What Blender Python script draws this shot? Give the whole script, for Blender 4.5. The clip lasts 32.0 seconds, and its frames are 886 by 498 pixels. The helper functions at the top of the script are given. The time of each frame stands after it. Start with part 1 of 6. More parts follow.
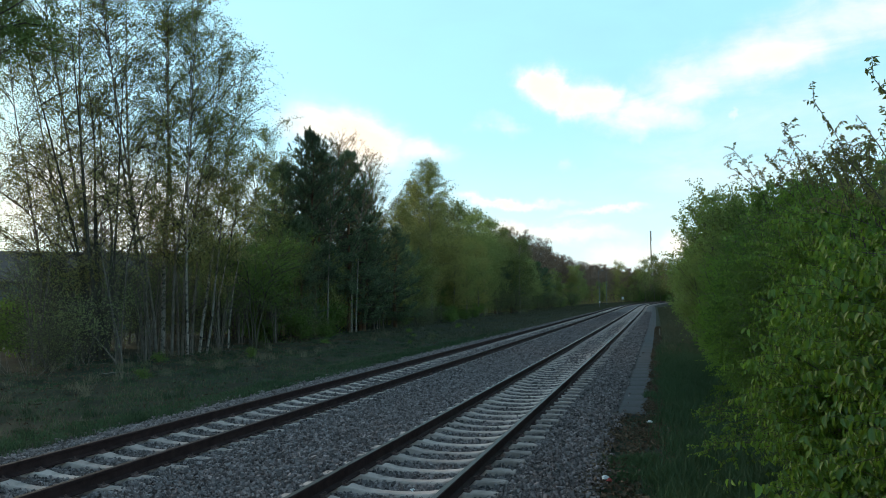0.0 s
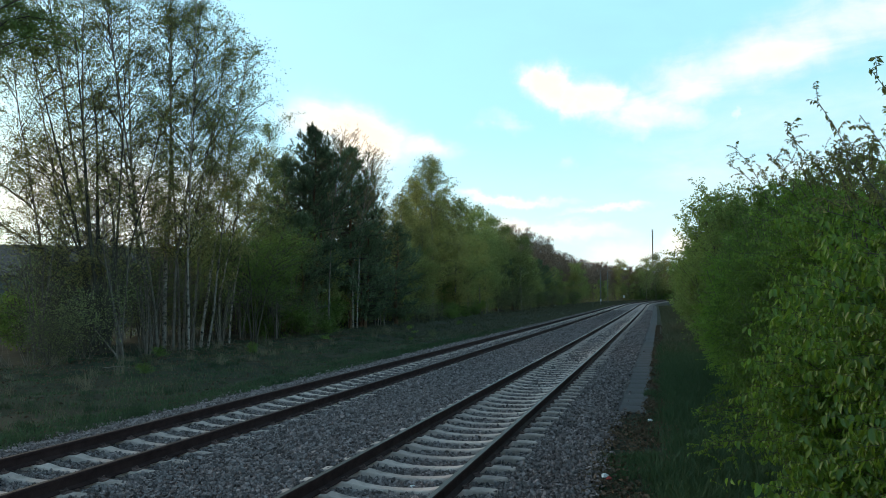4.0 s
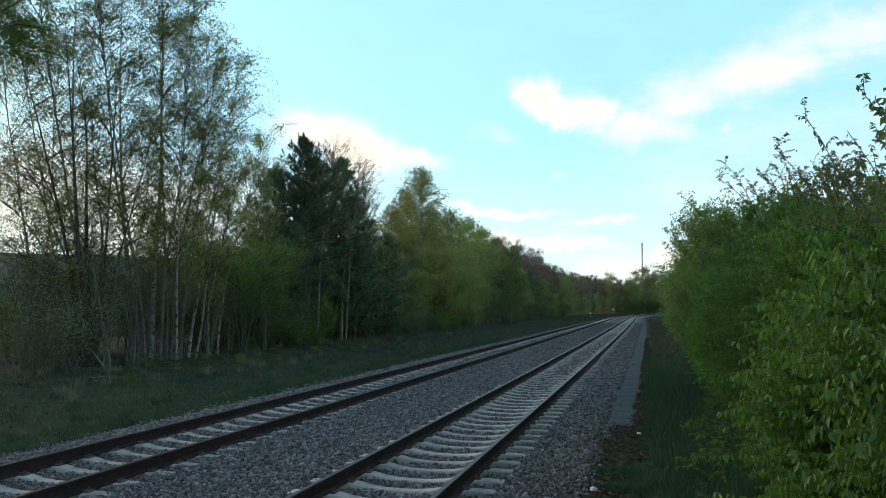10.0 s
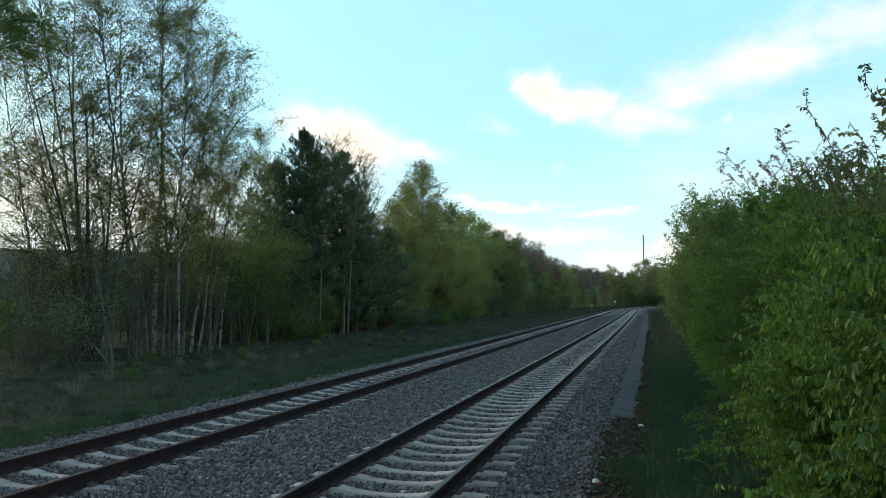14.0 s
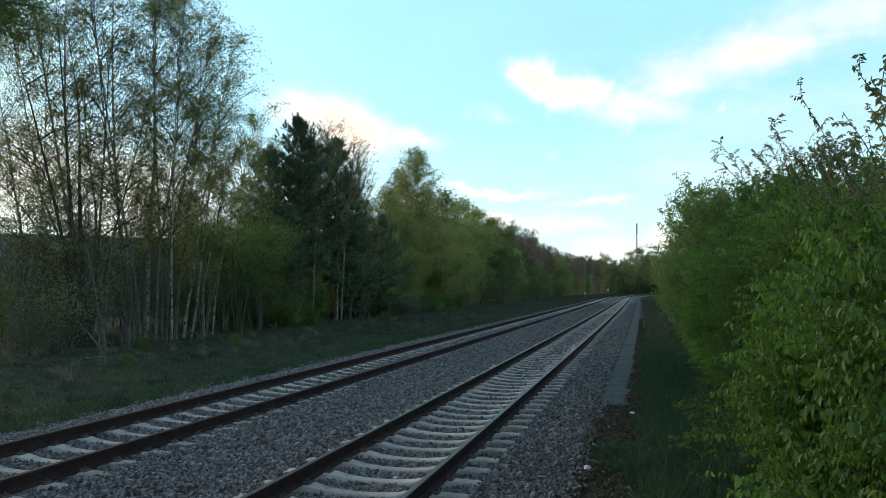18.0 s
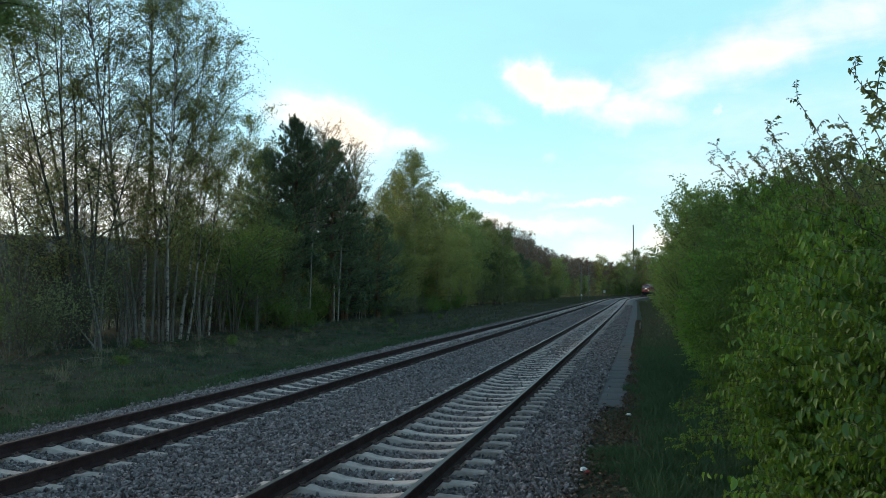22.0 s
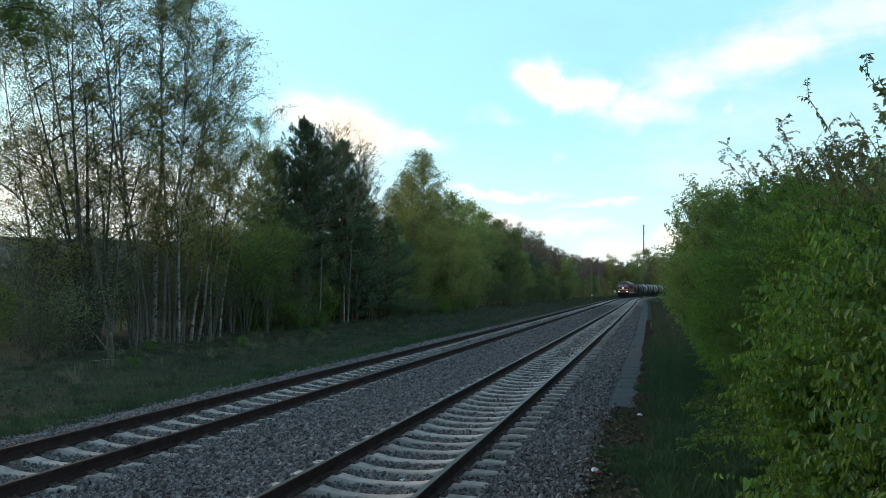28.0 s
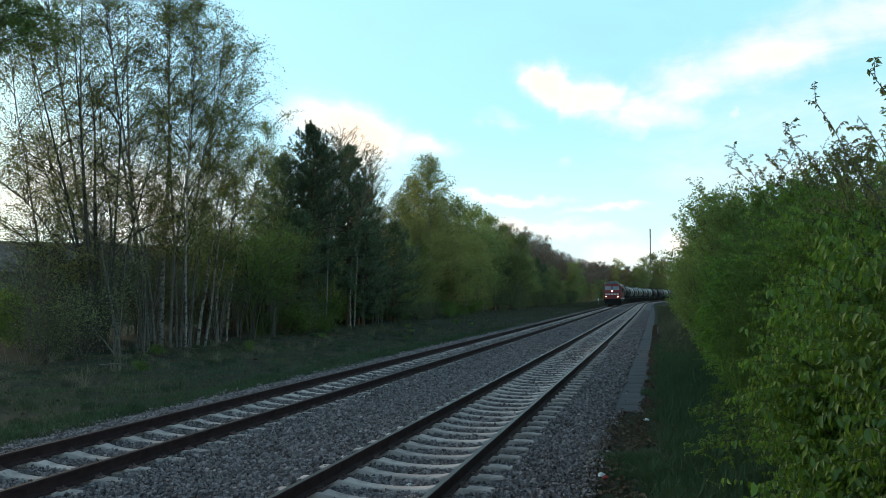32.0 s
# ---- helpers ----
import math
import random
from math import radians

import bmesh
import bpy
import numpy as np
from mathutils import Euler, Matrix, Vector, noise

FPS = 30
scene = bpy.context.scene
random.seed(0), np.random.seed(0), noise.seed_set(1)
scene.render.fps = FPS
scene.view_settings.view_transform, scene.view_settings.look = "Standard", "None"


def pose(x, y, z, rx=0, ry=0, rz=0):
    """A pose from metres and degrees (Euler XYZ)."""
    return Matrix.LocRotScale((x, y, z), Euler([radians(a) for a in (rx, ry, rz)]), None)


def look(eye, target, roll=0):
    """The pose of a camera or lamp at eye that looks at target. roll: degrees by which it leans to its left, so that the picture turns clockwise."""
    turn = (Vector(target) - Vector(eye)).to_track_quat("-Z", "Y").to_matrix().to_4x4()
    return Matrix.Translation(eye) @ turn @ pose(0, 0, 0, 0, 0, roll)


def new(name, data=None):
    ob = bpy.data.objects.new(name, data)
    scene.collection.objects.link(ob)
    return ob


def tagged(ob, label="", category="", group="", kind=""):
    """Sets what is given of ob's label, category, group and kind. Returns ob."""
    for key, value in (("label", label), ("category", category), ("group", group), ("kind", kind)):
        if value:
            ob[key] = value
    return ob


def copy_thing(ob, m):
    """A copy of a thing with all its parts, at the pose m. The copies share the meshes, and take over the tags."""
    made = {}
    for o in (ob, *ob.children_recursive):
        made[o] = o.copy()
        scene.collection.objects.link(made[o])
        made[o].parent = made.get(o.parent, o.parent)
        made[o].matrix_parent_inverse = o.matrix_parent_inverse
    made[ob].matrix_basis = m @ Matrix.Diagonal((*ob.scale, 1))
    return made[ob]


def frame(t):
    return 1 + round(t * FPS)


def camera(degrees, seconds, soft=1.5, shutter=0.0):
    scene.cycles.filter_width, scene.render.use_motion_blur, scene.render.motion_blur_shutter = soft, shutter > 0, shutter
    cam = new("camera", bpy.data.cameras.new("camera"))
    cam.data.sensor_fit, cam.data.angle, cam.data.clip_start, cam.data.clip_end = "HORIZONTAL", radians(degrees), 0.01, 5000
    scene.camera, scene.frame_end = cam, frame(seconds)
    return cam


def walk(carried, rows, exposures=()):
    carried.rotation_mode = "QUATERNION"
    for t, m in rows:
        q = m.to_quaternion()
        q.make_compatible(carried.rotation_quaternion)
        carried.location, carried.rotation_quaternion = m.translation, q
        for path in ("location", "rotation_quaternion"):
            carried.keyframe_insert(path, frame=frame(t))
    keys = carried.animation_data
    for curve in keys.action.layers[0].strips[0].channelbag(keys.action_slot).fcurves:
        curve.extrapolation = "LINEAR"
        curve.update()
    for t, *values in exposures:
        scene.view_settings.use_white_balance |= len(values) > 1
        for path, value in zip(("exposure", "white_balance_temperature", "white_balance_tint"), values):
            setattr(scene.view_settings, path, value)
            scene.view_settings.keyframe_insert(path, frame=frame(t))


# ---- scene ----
# ---------------------------------------------------------------- camera
EYE = (0.0, 0.0, 2.23)
TURNS = [
    (0, 93.736, 0.835, 15.897),
    (0.5, 93.591, 0.753, 15.897),
    (1, 93.521, 0.609, 15.944),
    (1.5, 93.400, 0.647, 15.982),
    (2, 93.320, 0.617, 16.008),
    (2.5, 93.297, 0.567, 16.035),
    (3, 93.349, 0.511, 16.030),
    (3.5, 93.470, 0.388, 16.021),
    (5.5, 93.549, 0.412, 15.892),
    (6, 93.570, 0.314, 15.861),
    (6.5, 93.646, 0.149, 15.806),
    (7, 93.867, 0.148, 15.769),
    (7.5, 94.066, 0.063, 15.604),
    (8, 94.251, 0.141, 15.393),
    (8.5, 94.324, 0.166, 15.274),
    (9, 94.343, 0.114, 15.247),
    (9.5, 94.369, -0.009, 15.222),
    (10, 94.371, -0.029, 15.229),
    (10.5, 94.364, -0.028, 15.222),
    (11, 94.353, -0.061, 15.222),
    (11.5, 94.292, -0.067, 15.248),
    (12, 94.263, -0.041, 15.281),
    (12.5, 94.242, 0.027, 15.287),
    (13, 94.197, 0.071, 15.319),
    (13.5, 94.093, 0.063, 15.339),
    (14, 93.869, 0.257, 15.346),
    (14.5, 93.631, 0.435, 15.321),
    (16.5, 93.196, 0.398, 15.033),
    (17, 93.089, 0.342, 14.964),
    (17.5, 93.005, 0.214, 14.906),
    (18, 92.922, -0.039, 14.853),
    (18.5, 92.874, 0.008, 14.786),
    (19, 92.817, 0.211, 14.725),
    (19.5, 92.758, 0.232, 14.651),
    (20, 92.734, 0.131, 14.612),
    (20.5, 92.760, 0.077, 14.580),
    (21, 92.893, 0.132, 14.556),
    (21.5, 92.970, 0.070, 14.589),
    (22, 93.030, -0.102, 14.605),
    (22.5, 93.083, -0.076, 14.632),
    (23, 93.106, -0.033, 14.658),
    (23.5, 93.090, 0.101, 14.689),
    (24, 93.069, 0.240, 14.714),
    (24.5, 93.064, 0.366, 14.759),
    (25, 93.075, 0.471, 14.832),
    (25.5, 93.060, 0.423, 14.885),
    (27.5, 93.066, 0.165, 15.260),
    (28, 93.079, 0.126, 15.346),
    (28.5, 93.096, 0.231, 15.431),
    (29, 93.155, 0.197, 15.479),
    (29.5, 93.150, 0.112, 15.513),
    (30, 93.193, 0.095, 15.613),
    (30.5, 93.242, 0.185, 15.658),
    (31, 93.324, 0.030, 15.715),
    (31.5, 93.372, -0.051, 15.756),
    (32, 93.406, 0.113, 15.808),
]
cam = camera(60.05, 32.0, soft=0.6)
walk(cam, [(t, pose(*EYE, rx, ry, rz)) for t, rx, ry, rz in TURNS], exposures=[(0, 0.3, 7900, 12), (32, 0.3, 7900, 12)])

# ---------------------------------------------------------------- light
SUN_AZ, SUN_EL = -66.0, 20.0          # degrees from the track's direction, towards the woods
sun_dir = Vector((math.sin(radians(SUN_AZ)) * math.cos(radians(SUN_EL)), math.cos(radians(SUN_AZ)) * math.cos(radians(SUN_EL)), math.sin(radians(SUN_EL))))


def node(nt, kind, operation="", blend_type="", data_type="", interpolation_type="", **values):
    n = nt.nodes.new(kind)
    if operation:
        n.operation = operation
    if data_type:
        n.data_type = data_type
    if blend_type:
        n.blend_type = blend_type
    if interpolation_type:
        n.interpolation_type = interpolation_type
    for key, value in values.items():
        n.inputs[key].default_value = value
    return n


def build_world():
    w = bpy.data.worlds.new("evening_sky")
    scene.world = w
    w.use_nodes = True
    nt = w.node_tree
    nt.nodes.clear()
    L = nt.links.new
    out, bg = node(nt, "ShaderNodeOutputWorld"), node(nt, "ShaderNodeBackground")
    sky = nt.nodes.new("ShaderNodeTexSky")
    sky.sky_type, sky.sun_disc = "NISHITA", False
    sky.sun_elevation, sky.sun_rotation = radians(SUN_EL), radians(SUN_AZ)
    sky.air_density, sky.dust_density, sky.ozone_density = 1.0, 1.0, 1.2
    tint = node(nt, "ShaderNodeMix", data_type="RGBA", blend_type="MULTIPLY")
    tint.inputs[0].default_value = 1.0
    tint.inputs[7].default_value = (0.82, 1.05, 1.0, 1)
    L(sky.outputs[0], tint.inputs[6])
    # thin evening clouds: streaked noise inside a few soft banks
    tc = node(nt, "ShaderNodeTexCoord")
    sep = node(nt, "ShaderNodeSeparateXYZ")
    L(tc.outputs["Generated"], sep.inputs[0])

    def m(op, a, b=None, c=None):
        n = node(nt, "ShaderNodeMath", operation=op)
        for i, v in enumerate((a, b, c)):
            if v is None:
                continue
            if isinstance(v, (int, float)):
                n.inputs[i].default_value = v
            else:
                L(v, n.inputs[i])
        return n.outputs[0]
    az = m("ARCTAN2", sep.outputs[0], sep.outputs[1])
    el = m("ARCSINE", sep.outputs[2])
    flat = node(nt, "ShaderNodeCombineXYZ")
    L(az, flat.inputs[0])
    L(el, flat.inputs[1])
    warp = node(nt, "ShaderNodeMapping")
    warp.inputs["Rotation"].default_value = (0, 0, radians(-17))
    warp.inputs["Scale"].default_value = (5.0, 15.0, 1.0)
    L(flat.outputs[0], warp.inputs[0])
    n1 = node(nt, "ShaderNodeTexNoise", Scale=1.6, Detail=9.0, Roughness=0.58, Distortion=0.5)
    L(warp.outputs[0], n1.inputs["Vector"])
    n2 = node(nt, "ShaderNodeTexNoise", Scale=11.0, Detail=6.0, Roughness=0.6)
    L(flat.outputs[0], n2.inputs["Vector"])
    # ragged edges: shift the directions by coarse and fine noise
    n3 = node(nt, "ShaderNodeTexNoise", Scale=9.0, Detail=5.0, Roughness=0.62)
    L(flat.outputs[0], n3.inputs["Vector"])
    shift = node(nt, "ShaderNodeSeparateColor")
    L(n3.outputs["Color"], shift.inputs[0])
    az2 = m("ADD", az, m("MULTIPLY", m("SUBTRACT", shift.outputs[0], 0.5), 0.16))
    el2 = m("ADD", el, m("MULTIPLY", m("SUBTRACT", shift.outputs[1], 0.5), 0.07))
    # banks: azimuth, elevation, half widths, tilt, all in degrees, and weight
    banks = ((-7.4, 15.6, 2.2, 1.2, -8, 1.1), (-4.8, 14.3, 2.6, 1.5, -25, 0.9), (-1.0, 12.9, 4.2, 1.5, -4, 0.75), (2.2, 14.9, 5.0, 2.0, 20, 0.68), (8.0, 16.6, 6.5, 2.2, 14, 0.75), (15.0, 18.0, 7.5, 2.2, 10, 0.7), (10.0, 10.0, 16.0, 6.0, 0, 0.42), (-11.4, 12.9, 2.2, 0.7, -12, 0.6),
             (-22.4, 11.9, 4.6, 2.1, -14, 1.1), (-17.5, 11.0, 4.2, 1.2, -8, 0.7), (-11.2, 7.0, 4.2, 0.35, -5, 0.8), (-3.8, 6.0, 3.4, 0.3, 3, 0.6), (-2.0, 3.0, 3.0, 1.3, 10, 0.55), (-6.5, 4.8, 5.0, 0.6, -6, 0.6), (-10.0, 5.2, 4.5, 0.5, -6, 0.7), (1.5, 3.6, 2.4, 1.0, 5, 0.8), (-7.6, 9.5, 1.2, 0.6, 20, 0.4), (5.4, 12.6, 1.0, 0.35, 40, 0.5),
             (-40.0, 7.0, 13.0, 4.0, 0, 0.75), (34.0, 26.0, 16.0, 4.0, 10, 0.9), (75.0, 20.0, 22.0, 5.0, 5, 0.6), (-75.0, 14.0, 22.0, 6.0, 0, 1.1))
    total = None
    for a, e, wa, we, tilt, weight in banks:
        da, de = m("SUBTRACT", az2, radians(a)), m("SUBTRACT", el2, radians(e))
        ct, st = math.cos(radians(tilt)), math.sin(radians(tilt))
        u = m("ADD", m("MULTIPLY", da, ct / radians(wa)), m("MULTIPLY", de, st / radians(wa)))
        v = m("ADD", m("MULTIPLY", da, -st / radians(we)), m("MULTIPLY", de, ct / radians(we)))
        r2 = m("ADD", m("MULTIPLY", u, u), m("MULTIPLY", v, v))
        g = m("MULTIPLY", m("EXPONENT", m("MULTIPLY", r2, -0.8)), weight)
        total = g if total is None else m("MAXIMUM", total, g)
    grain = m("ADD", m("MULTIPLY", n1.outputs["Fac"], 1.3), m("MULTIPLY", n2.outputs["Fac"], 0.7))
    dens = m("MULTIPLY", total, m("SUBTRACT", grain, 0.10))
    ramp = node(nt, "ShaderNodeMapRange", interpolation_type="SMOOTHSTEP")
    ramp.inputs[1].default_value, ramp.inputs[2].default_value = 0.10, 1.0
    L(dens, ramp.inputs[0])
    # a thin high veil that evens out the sky
    veil = node(nt, "ShaderNodeMix", data_type="RGBA")
    veil.inputs[7].default_value = VEIL
    haze = node(nt, "ShaderNodeMapRange", interpolation_type="SMOOTHSTEP")
    haze.inputs[1].default_value, haze.inputs[2].default_value, haze.inputs[3].default_value, haze.inputs[4].default_value = radians(20), radians(48), 1.0, 0.12
    L(el, haze.inputs[0])
    L(m("MULTIPLY", haze.outputs[0], m("MULTIPLY_ADD", n1.outputs["Fac"], 0.25, 0.55)), veil.inputs[0])
    L(tint.outputs[2], veil.inputs[6])
    # pale warm air low over the horizon
    low = node(nt, "ShaderNodeMapRange", interpolation_type="SMOOTHSTEP")
    low.inputs[1].default_value, low.inputs[2].default_value, low.inputs[3].default_value, low.inputs[4].default_value = radians(0.5), radians(13), 0.62, 0.0
    L(el, low.inputs[0])
    pale = node(nt, "ShaderNodeMix", data_type="RGBA")
    L(m("MULTIPLY", low.outputs[0], m("MULTIPLY_ADD", n1.outputs["Fac"], 0.8, 0.4)), pale.inputs[0])
    L(veil.outputs[2], pale.inputs[6])
    pale.inputs[7].default_value = (5.5, 5.8, 6.1, 1)
    mix = node(nt, "ShaderNodeMix", data_type="RGBA")
    L(ramp.outputs[0], mix.inputs[0])
    L(pale.outputs[2], mix.inputs[6])
    mix.inputs[7].default_value = CLOUD
    L(mix.outputs[2], bg.inputs[0])
    bg.inputs[1].default_value = SKY_STRENGTH
    L(bg.outputs[0], out.inputs[0])


SKY_STRENGTH = 0.15
CLOUD = (6.4, 6.2, 6.0, 1)
VEIL = (2.3, 6.0, 9.2, 1)
build_world()
sun_data = bpy.data.lights.new("sun", "SUN")
sun_data.energy, sun_data.angle, sun_data.color = 0.7, radians(14), (1.0, 0.86, 0.7)
sun = new("sun", sun_data)
sun.matrix_world = look(sun_dir * 300, (0, 0, 0))


# ---------------------------------------------------------------- materials
def surface(name, colours, scale=4.0, rough=0.8, metal=0.0, bump=0.3, bump_scale=None, vary=0.25, island=False, spec=0.12, detail=6.0, dirt=None, stretch=None):
    """A procedural surface: two colours mixed by noise at two scales, a tone that differs from piece to piece, and fine relief."""
    mat = bpy.data.materials.new(name)
    mat.use_nodes = True
    nt = mat.node_tree
    L = nt.links.new
    b = nt.nodes["Principled BSDF"]
    b.inputs["Roughness"].default_value, b.inputs["Metallic"].default_value, b.inputs["Specular IOR Level"].default_value = rough, metal, spec
    tc = node(nt, "ShaderNodeTexCoord")
    vec = tc.outputs["Object"]
    if stretch:
        mp = node(nt, "ShaderNodeMapping")
        mp.inputs["Scale"].default_value = stretch
        L(vec, mp.inputs[0])
        vec = mp.outputs[0]
    n1 = node(nt, "ShaderNodeTexNoise", Scale=scale, Detail=detail, Roughness=0.6)
    n2 = node(nt, "ShaderNodeTexNoise", Scale=scale * 9, Detail=4.0, Roughness=0.65)
    L(vec, n1.inputs["Vector"])
    L(vec, n2.inputs["Vector"])
    both = node(nt, "ShaderNodeMath", operation="MULTIPLY_ADD")
    L(n2.outputs["Fac"], both.inputs[0])
    both.inputs[1].default_value = 0.45
    L(n1.outputs["Fac"], both.inputs[2])
    ramp = node(nt, "ShaderNodeMapRange")
    ramp.inputs[1].default_value, ramp.inputs[2].default_value = 0.5, 0.95
    L(both.outputs[0], ramp.inputs[0])
    mix = node(nt, "ShaderNodeMix", data_type="RGBA")
    mix.inputs[6].default_value, mix.inputs[7].default_value = (*colours[0], 1), (*colours[1], 1)
    L(ramp.outputs[0], mix.inputs[0])
    colour = mix.outputs[2]
    if dirt:
        n3 = node(nt, "ShaderNodeTexNoise", Scale=scale * 0.35, Detail=5.0, Roughness=0.7)
        L(vec, n3.inputs["Vector"])
        r3 = node(nt, "ShaderNodeMapRange")
        r3.inputs[1].default_value, r3.inputs[2].default_value = 0.48, 0.68
        L(n3.outputs["Fac"], r3.inputs[0])
        m3 = node(nt, "ShaderNodeMix", data_type="RGBA")
        L(r3.outputs[0], m3.inputs[0])
        L(colour, m3.inputs[6])
        m3.inputs[7].default_value = (*dirt, 1)
        colour = m3.outputs[2]
    if vary:
        if island:
            rnd = node(nt, "ShaderNodeNewGeometry").outputs["Random Per Island"]
        else:
            rnd = node(nt, "ShaderNodeObjectInfo").outputs["Random"]
        r = node(nt, "ShaderNodeMapRange")
        r.inputs[3].default_value, r.inputs[4].default_value = 1 - vary, 1 + vary
        L(rnd, r.inputs[0])
        tone = node(nt, "ShaderNodeVectorMath", operation="SCALE")
        L(colour, tone.inputs[0])
        L(r.outputs[0], tone.inputs["Scale"])
        colour = tone.outputs[0]
    L(colour, b.inputs["Base Color"])
    if bump:
        bp = node(nt, "ShaderNodeBump", Strength=bump, Distance=0.02)
        nb = node(nt, "ShaderNodeTexNoise", Scale=bump_scale or scale * 6, Detail=5.0, Roughness=0.7)
        L(vec, nb.inputs["Vector"])
        L(nb.outputs["Fac"], bp.inputs["Height"])
        L(bp.outputs[0], b.inputs["Normal"])
    return mat


def leafy(name, a, b, through_light=0.45, rough=0.55, gloss=0.05, patches=0.55):
    """Leaves: matt with a slight sheen, some light passing through, each leaf of its own tone."""
    mat = bpy.data.materials.new(name)
    mat.use_nodes = True
    nt = mat.node_tree
    L = nt.links.new
    nt.nodes.clear()
    out = node(nt, "ShaderNodeOutputMaterial")
    geo, info, tc = node(nt, "ShaderNodeNewGeometry"), node(nt, "ShaderNodeObjectInfo"), node(nt, "ShaderNodeTexCoord")
    big = node(nt, "ShaderNodeTexNoise", Scale=patches, Detail=3.0)
    L(tc.outputs["Object"], big.inputs["Vector"])
    add = node(nt, "ShaderNodeMath", operation="ADD")
    L(geo.outputs["Random Per Island"], add.inputs[0])
    L(big.outputs["Fac"], add.inputs[1])
    half = node(nt, "ShaderNodeMath", operation="MULTIPLY")
    L(add.outputs[0], half.inputs[0])
    half.inputs[1].default_value = 0.5
    mix = node(nt, "ShaderNodeMix", data_type="RGBA")
    mix.inputs[6].default_value, mix.inputs[7].default_value = (*a, 1), (*b, 1)
    L(half.outputs[0], mix.inputs[0])
    r = node(nt, "ShaderNodeMapRange")
    r.inputs[3].default_value, r.inputs[4].default_value = 0.65, 1.35
    L(info.outputs["Random"], r.inputs[0])
    tone = node(nt, "ShaderNodeVectorMath", operation="SCALE")
    L(mix.outputs[2], tone.inputs[0])
    L(r.outputs[0], tone.inputs["Scale"])
    d, t, g = node(nt, "ShaderNodeBsdfDiffuse"), node(nt, "ShaderNodeBsdfTranslucent"), node(nt, "ShaderNodeBsdfGlossy", Roughness=rough)
    L(tone.outputs[0], d.inputs[0])
    L(tone.outputs[0], t.inputs[0])
    m1, m2 = node(nt, "ShaderNodeMixShader"), node(nt, "ShaderNodeMixShader")
    m1.inputs[0].default_value, m2.inputs[0].default_value = through_light, gloss * 0.5
    L(d.outputs[0], m1.inputs[1])
    L(t.outputs[0], m1.inputs[2])
    L(m1.outputs[0], m2.inputs[1])
    L(g.outputs[0], m2.inputs[2])
    L(m2.outputs[0], out.inputs[0])
    return mat


def glow(name, colour, strength):
    mat = bpy.data.materials.new(name)
    mat.use_nodes = True
    b = mat.node_tree.nodes["Principled BSDF"]
    b.inputs["Base Color"].default_value = (*colour, 1)
    b.inputs["Emission Color"].default_value = (*colour, 1)
    b.inputs["Emission Strength"].default_value = strength
    return mat


def birch_bark():
    mat = surface("birch_bark", ((0.22, 0.175, 0.15), (0.50, 0.425, 0.375)), 3, 0.75, bump=0.2)
    nt = mat.node_tree
    L = nt.links.new
    b = nt.nodes["Principled BSDF"]
    old = b.inputs["Base Color"].links[0].from_socket
    tc, mp = node(nt, "ShaderNodeTexCoord"), node(nt, "ShaderNodeMapping")
    mp.inputs["Scale"].default_value = (4, 4, 5.5)
    L(tc.outputs["Object"], mp.inputs[0])
    n = node(nt, "ShaderNodeTexNoise", Scale=1.3, Detail=4.0, Roughness=0.7)
    L(mp.outputs[0], n.inputs["Vector"])
    r = node(nt, "ShaderNodeMapRange")
    r.inputs[1].default_value, r.inputs[2].default_value = 0.49, 0.60
    L(n.outputs["Fac"], r.inputs[0])
    mix = node(nt, "ShaderNodeMix", data_type="RGBA")
    L(r.outputs[0], mix.inputs[0])
    L(old, mix.inputs[6])
    mix.inputs[7].default_value = (0.05, 0.045, 0.04, 1)
    L(mix.outputs[2], b.inputs["Base Color"])
    return mat


M_BIRCH = birch_bark()
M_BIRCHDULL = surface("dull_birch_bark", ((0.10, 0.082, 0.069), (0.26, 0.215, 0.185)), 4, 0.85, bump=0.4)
M_BARK = surface("grey_brown_bark", ((0.055, 0.045, 0.035), (0.13, 0.11, 0.09)), 5, 0.9, bump=0.6)
M_PINEBARK = surface("pine_bark", ((0.10, 0.055, 0.035), (0.22, 0.12, 0.07)), 4, 0.9, bump=0.7)
M_TWIG = surface("dark_twigs", ((0.062, 0.05, 0.041), (0.12, 0.098, 0.08)), 3, 0.9, bump=0)
M_REDTWIG = surface("reddish_bare_twigs", ((0.19, 0.125, 0.092), (0.32, 0.215, 0.16)), 2, 0.9, bump=0)
M_LEAF = leafy("birch_leaves", (0.15, 0.19, 0.06), (0.28, 0.305, 0.105), 0.55)
M_CANOPY = leafy("dense_birch_leaves", (0.11, 0.17, 0.045), (0.20, 0.265, 0.08), 0.45)
M_OLIVE = leafy("olive_young_leaves", (0.18, 0.18, 0.065), (0.32, 0.29, 0.105), 0.55)
M_BRUSH = leafy("dull_brush_leaves", (0.125, 0.152, 0.064), (0.24, 0.255, 0.115))
M_HEDGEFAR = leafy("green_shrub_leaves", (0.11, 0.19, 0.035), (0.21, 0.31, 0.06), 0.5)
M_SPRING = leafy("yellow_green_spring_leaves", (0.235, 0.235, 0.072), (0.40, 0.365, 0.125), 0.55)
M_FARGREEN = leafy("soft_green_leaves", (0.19, 0.235, 0.078), (0.33, 0.36, 0.122), 0.5)
M_GREEN = leafy("fresh_green_leaves", (0.095, 0.178, 0.034), (0.20, 0.30, 0.07), 0.55)
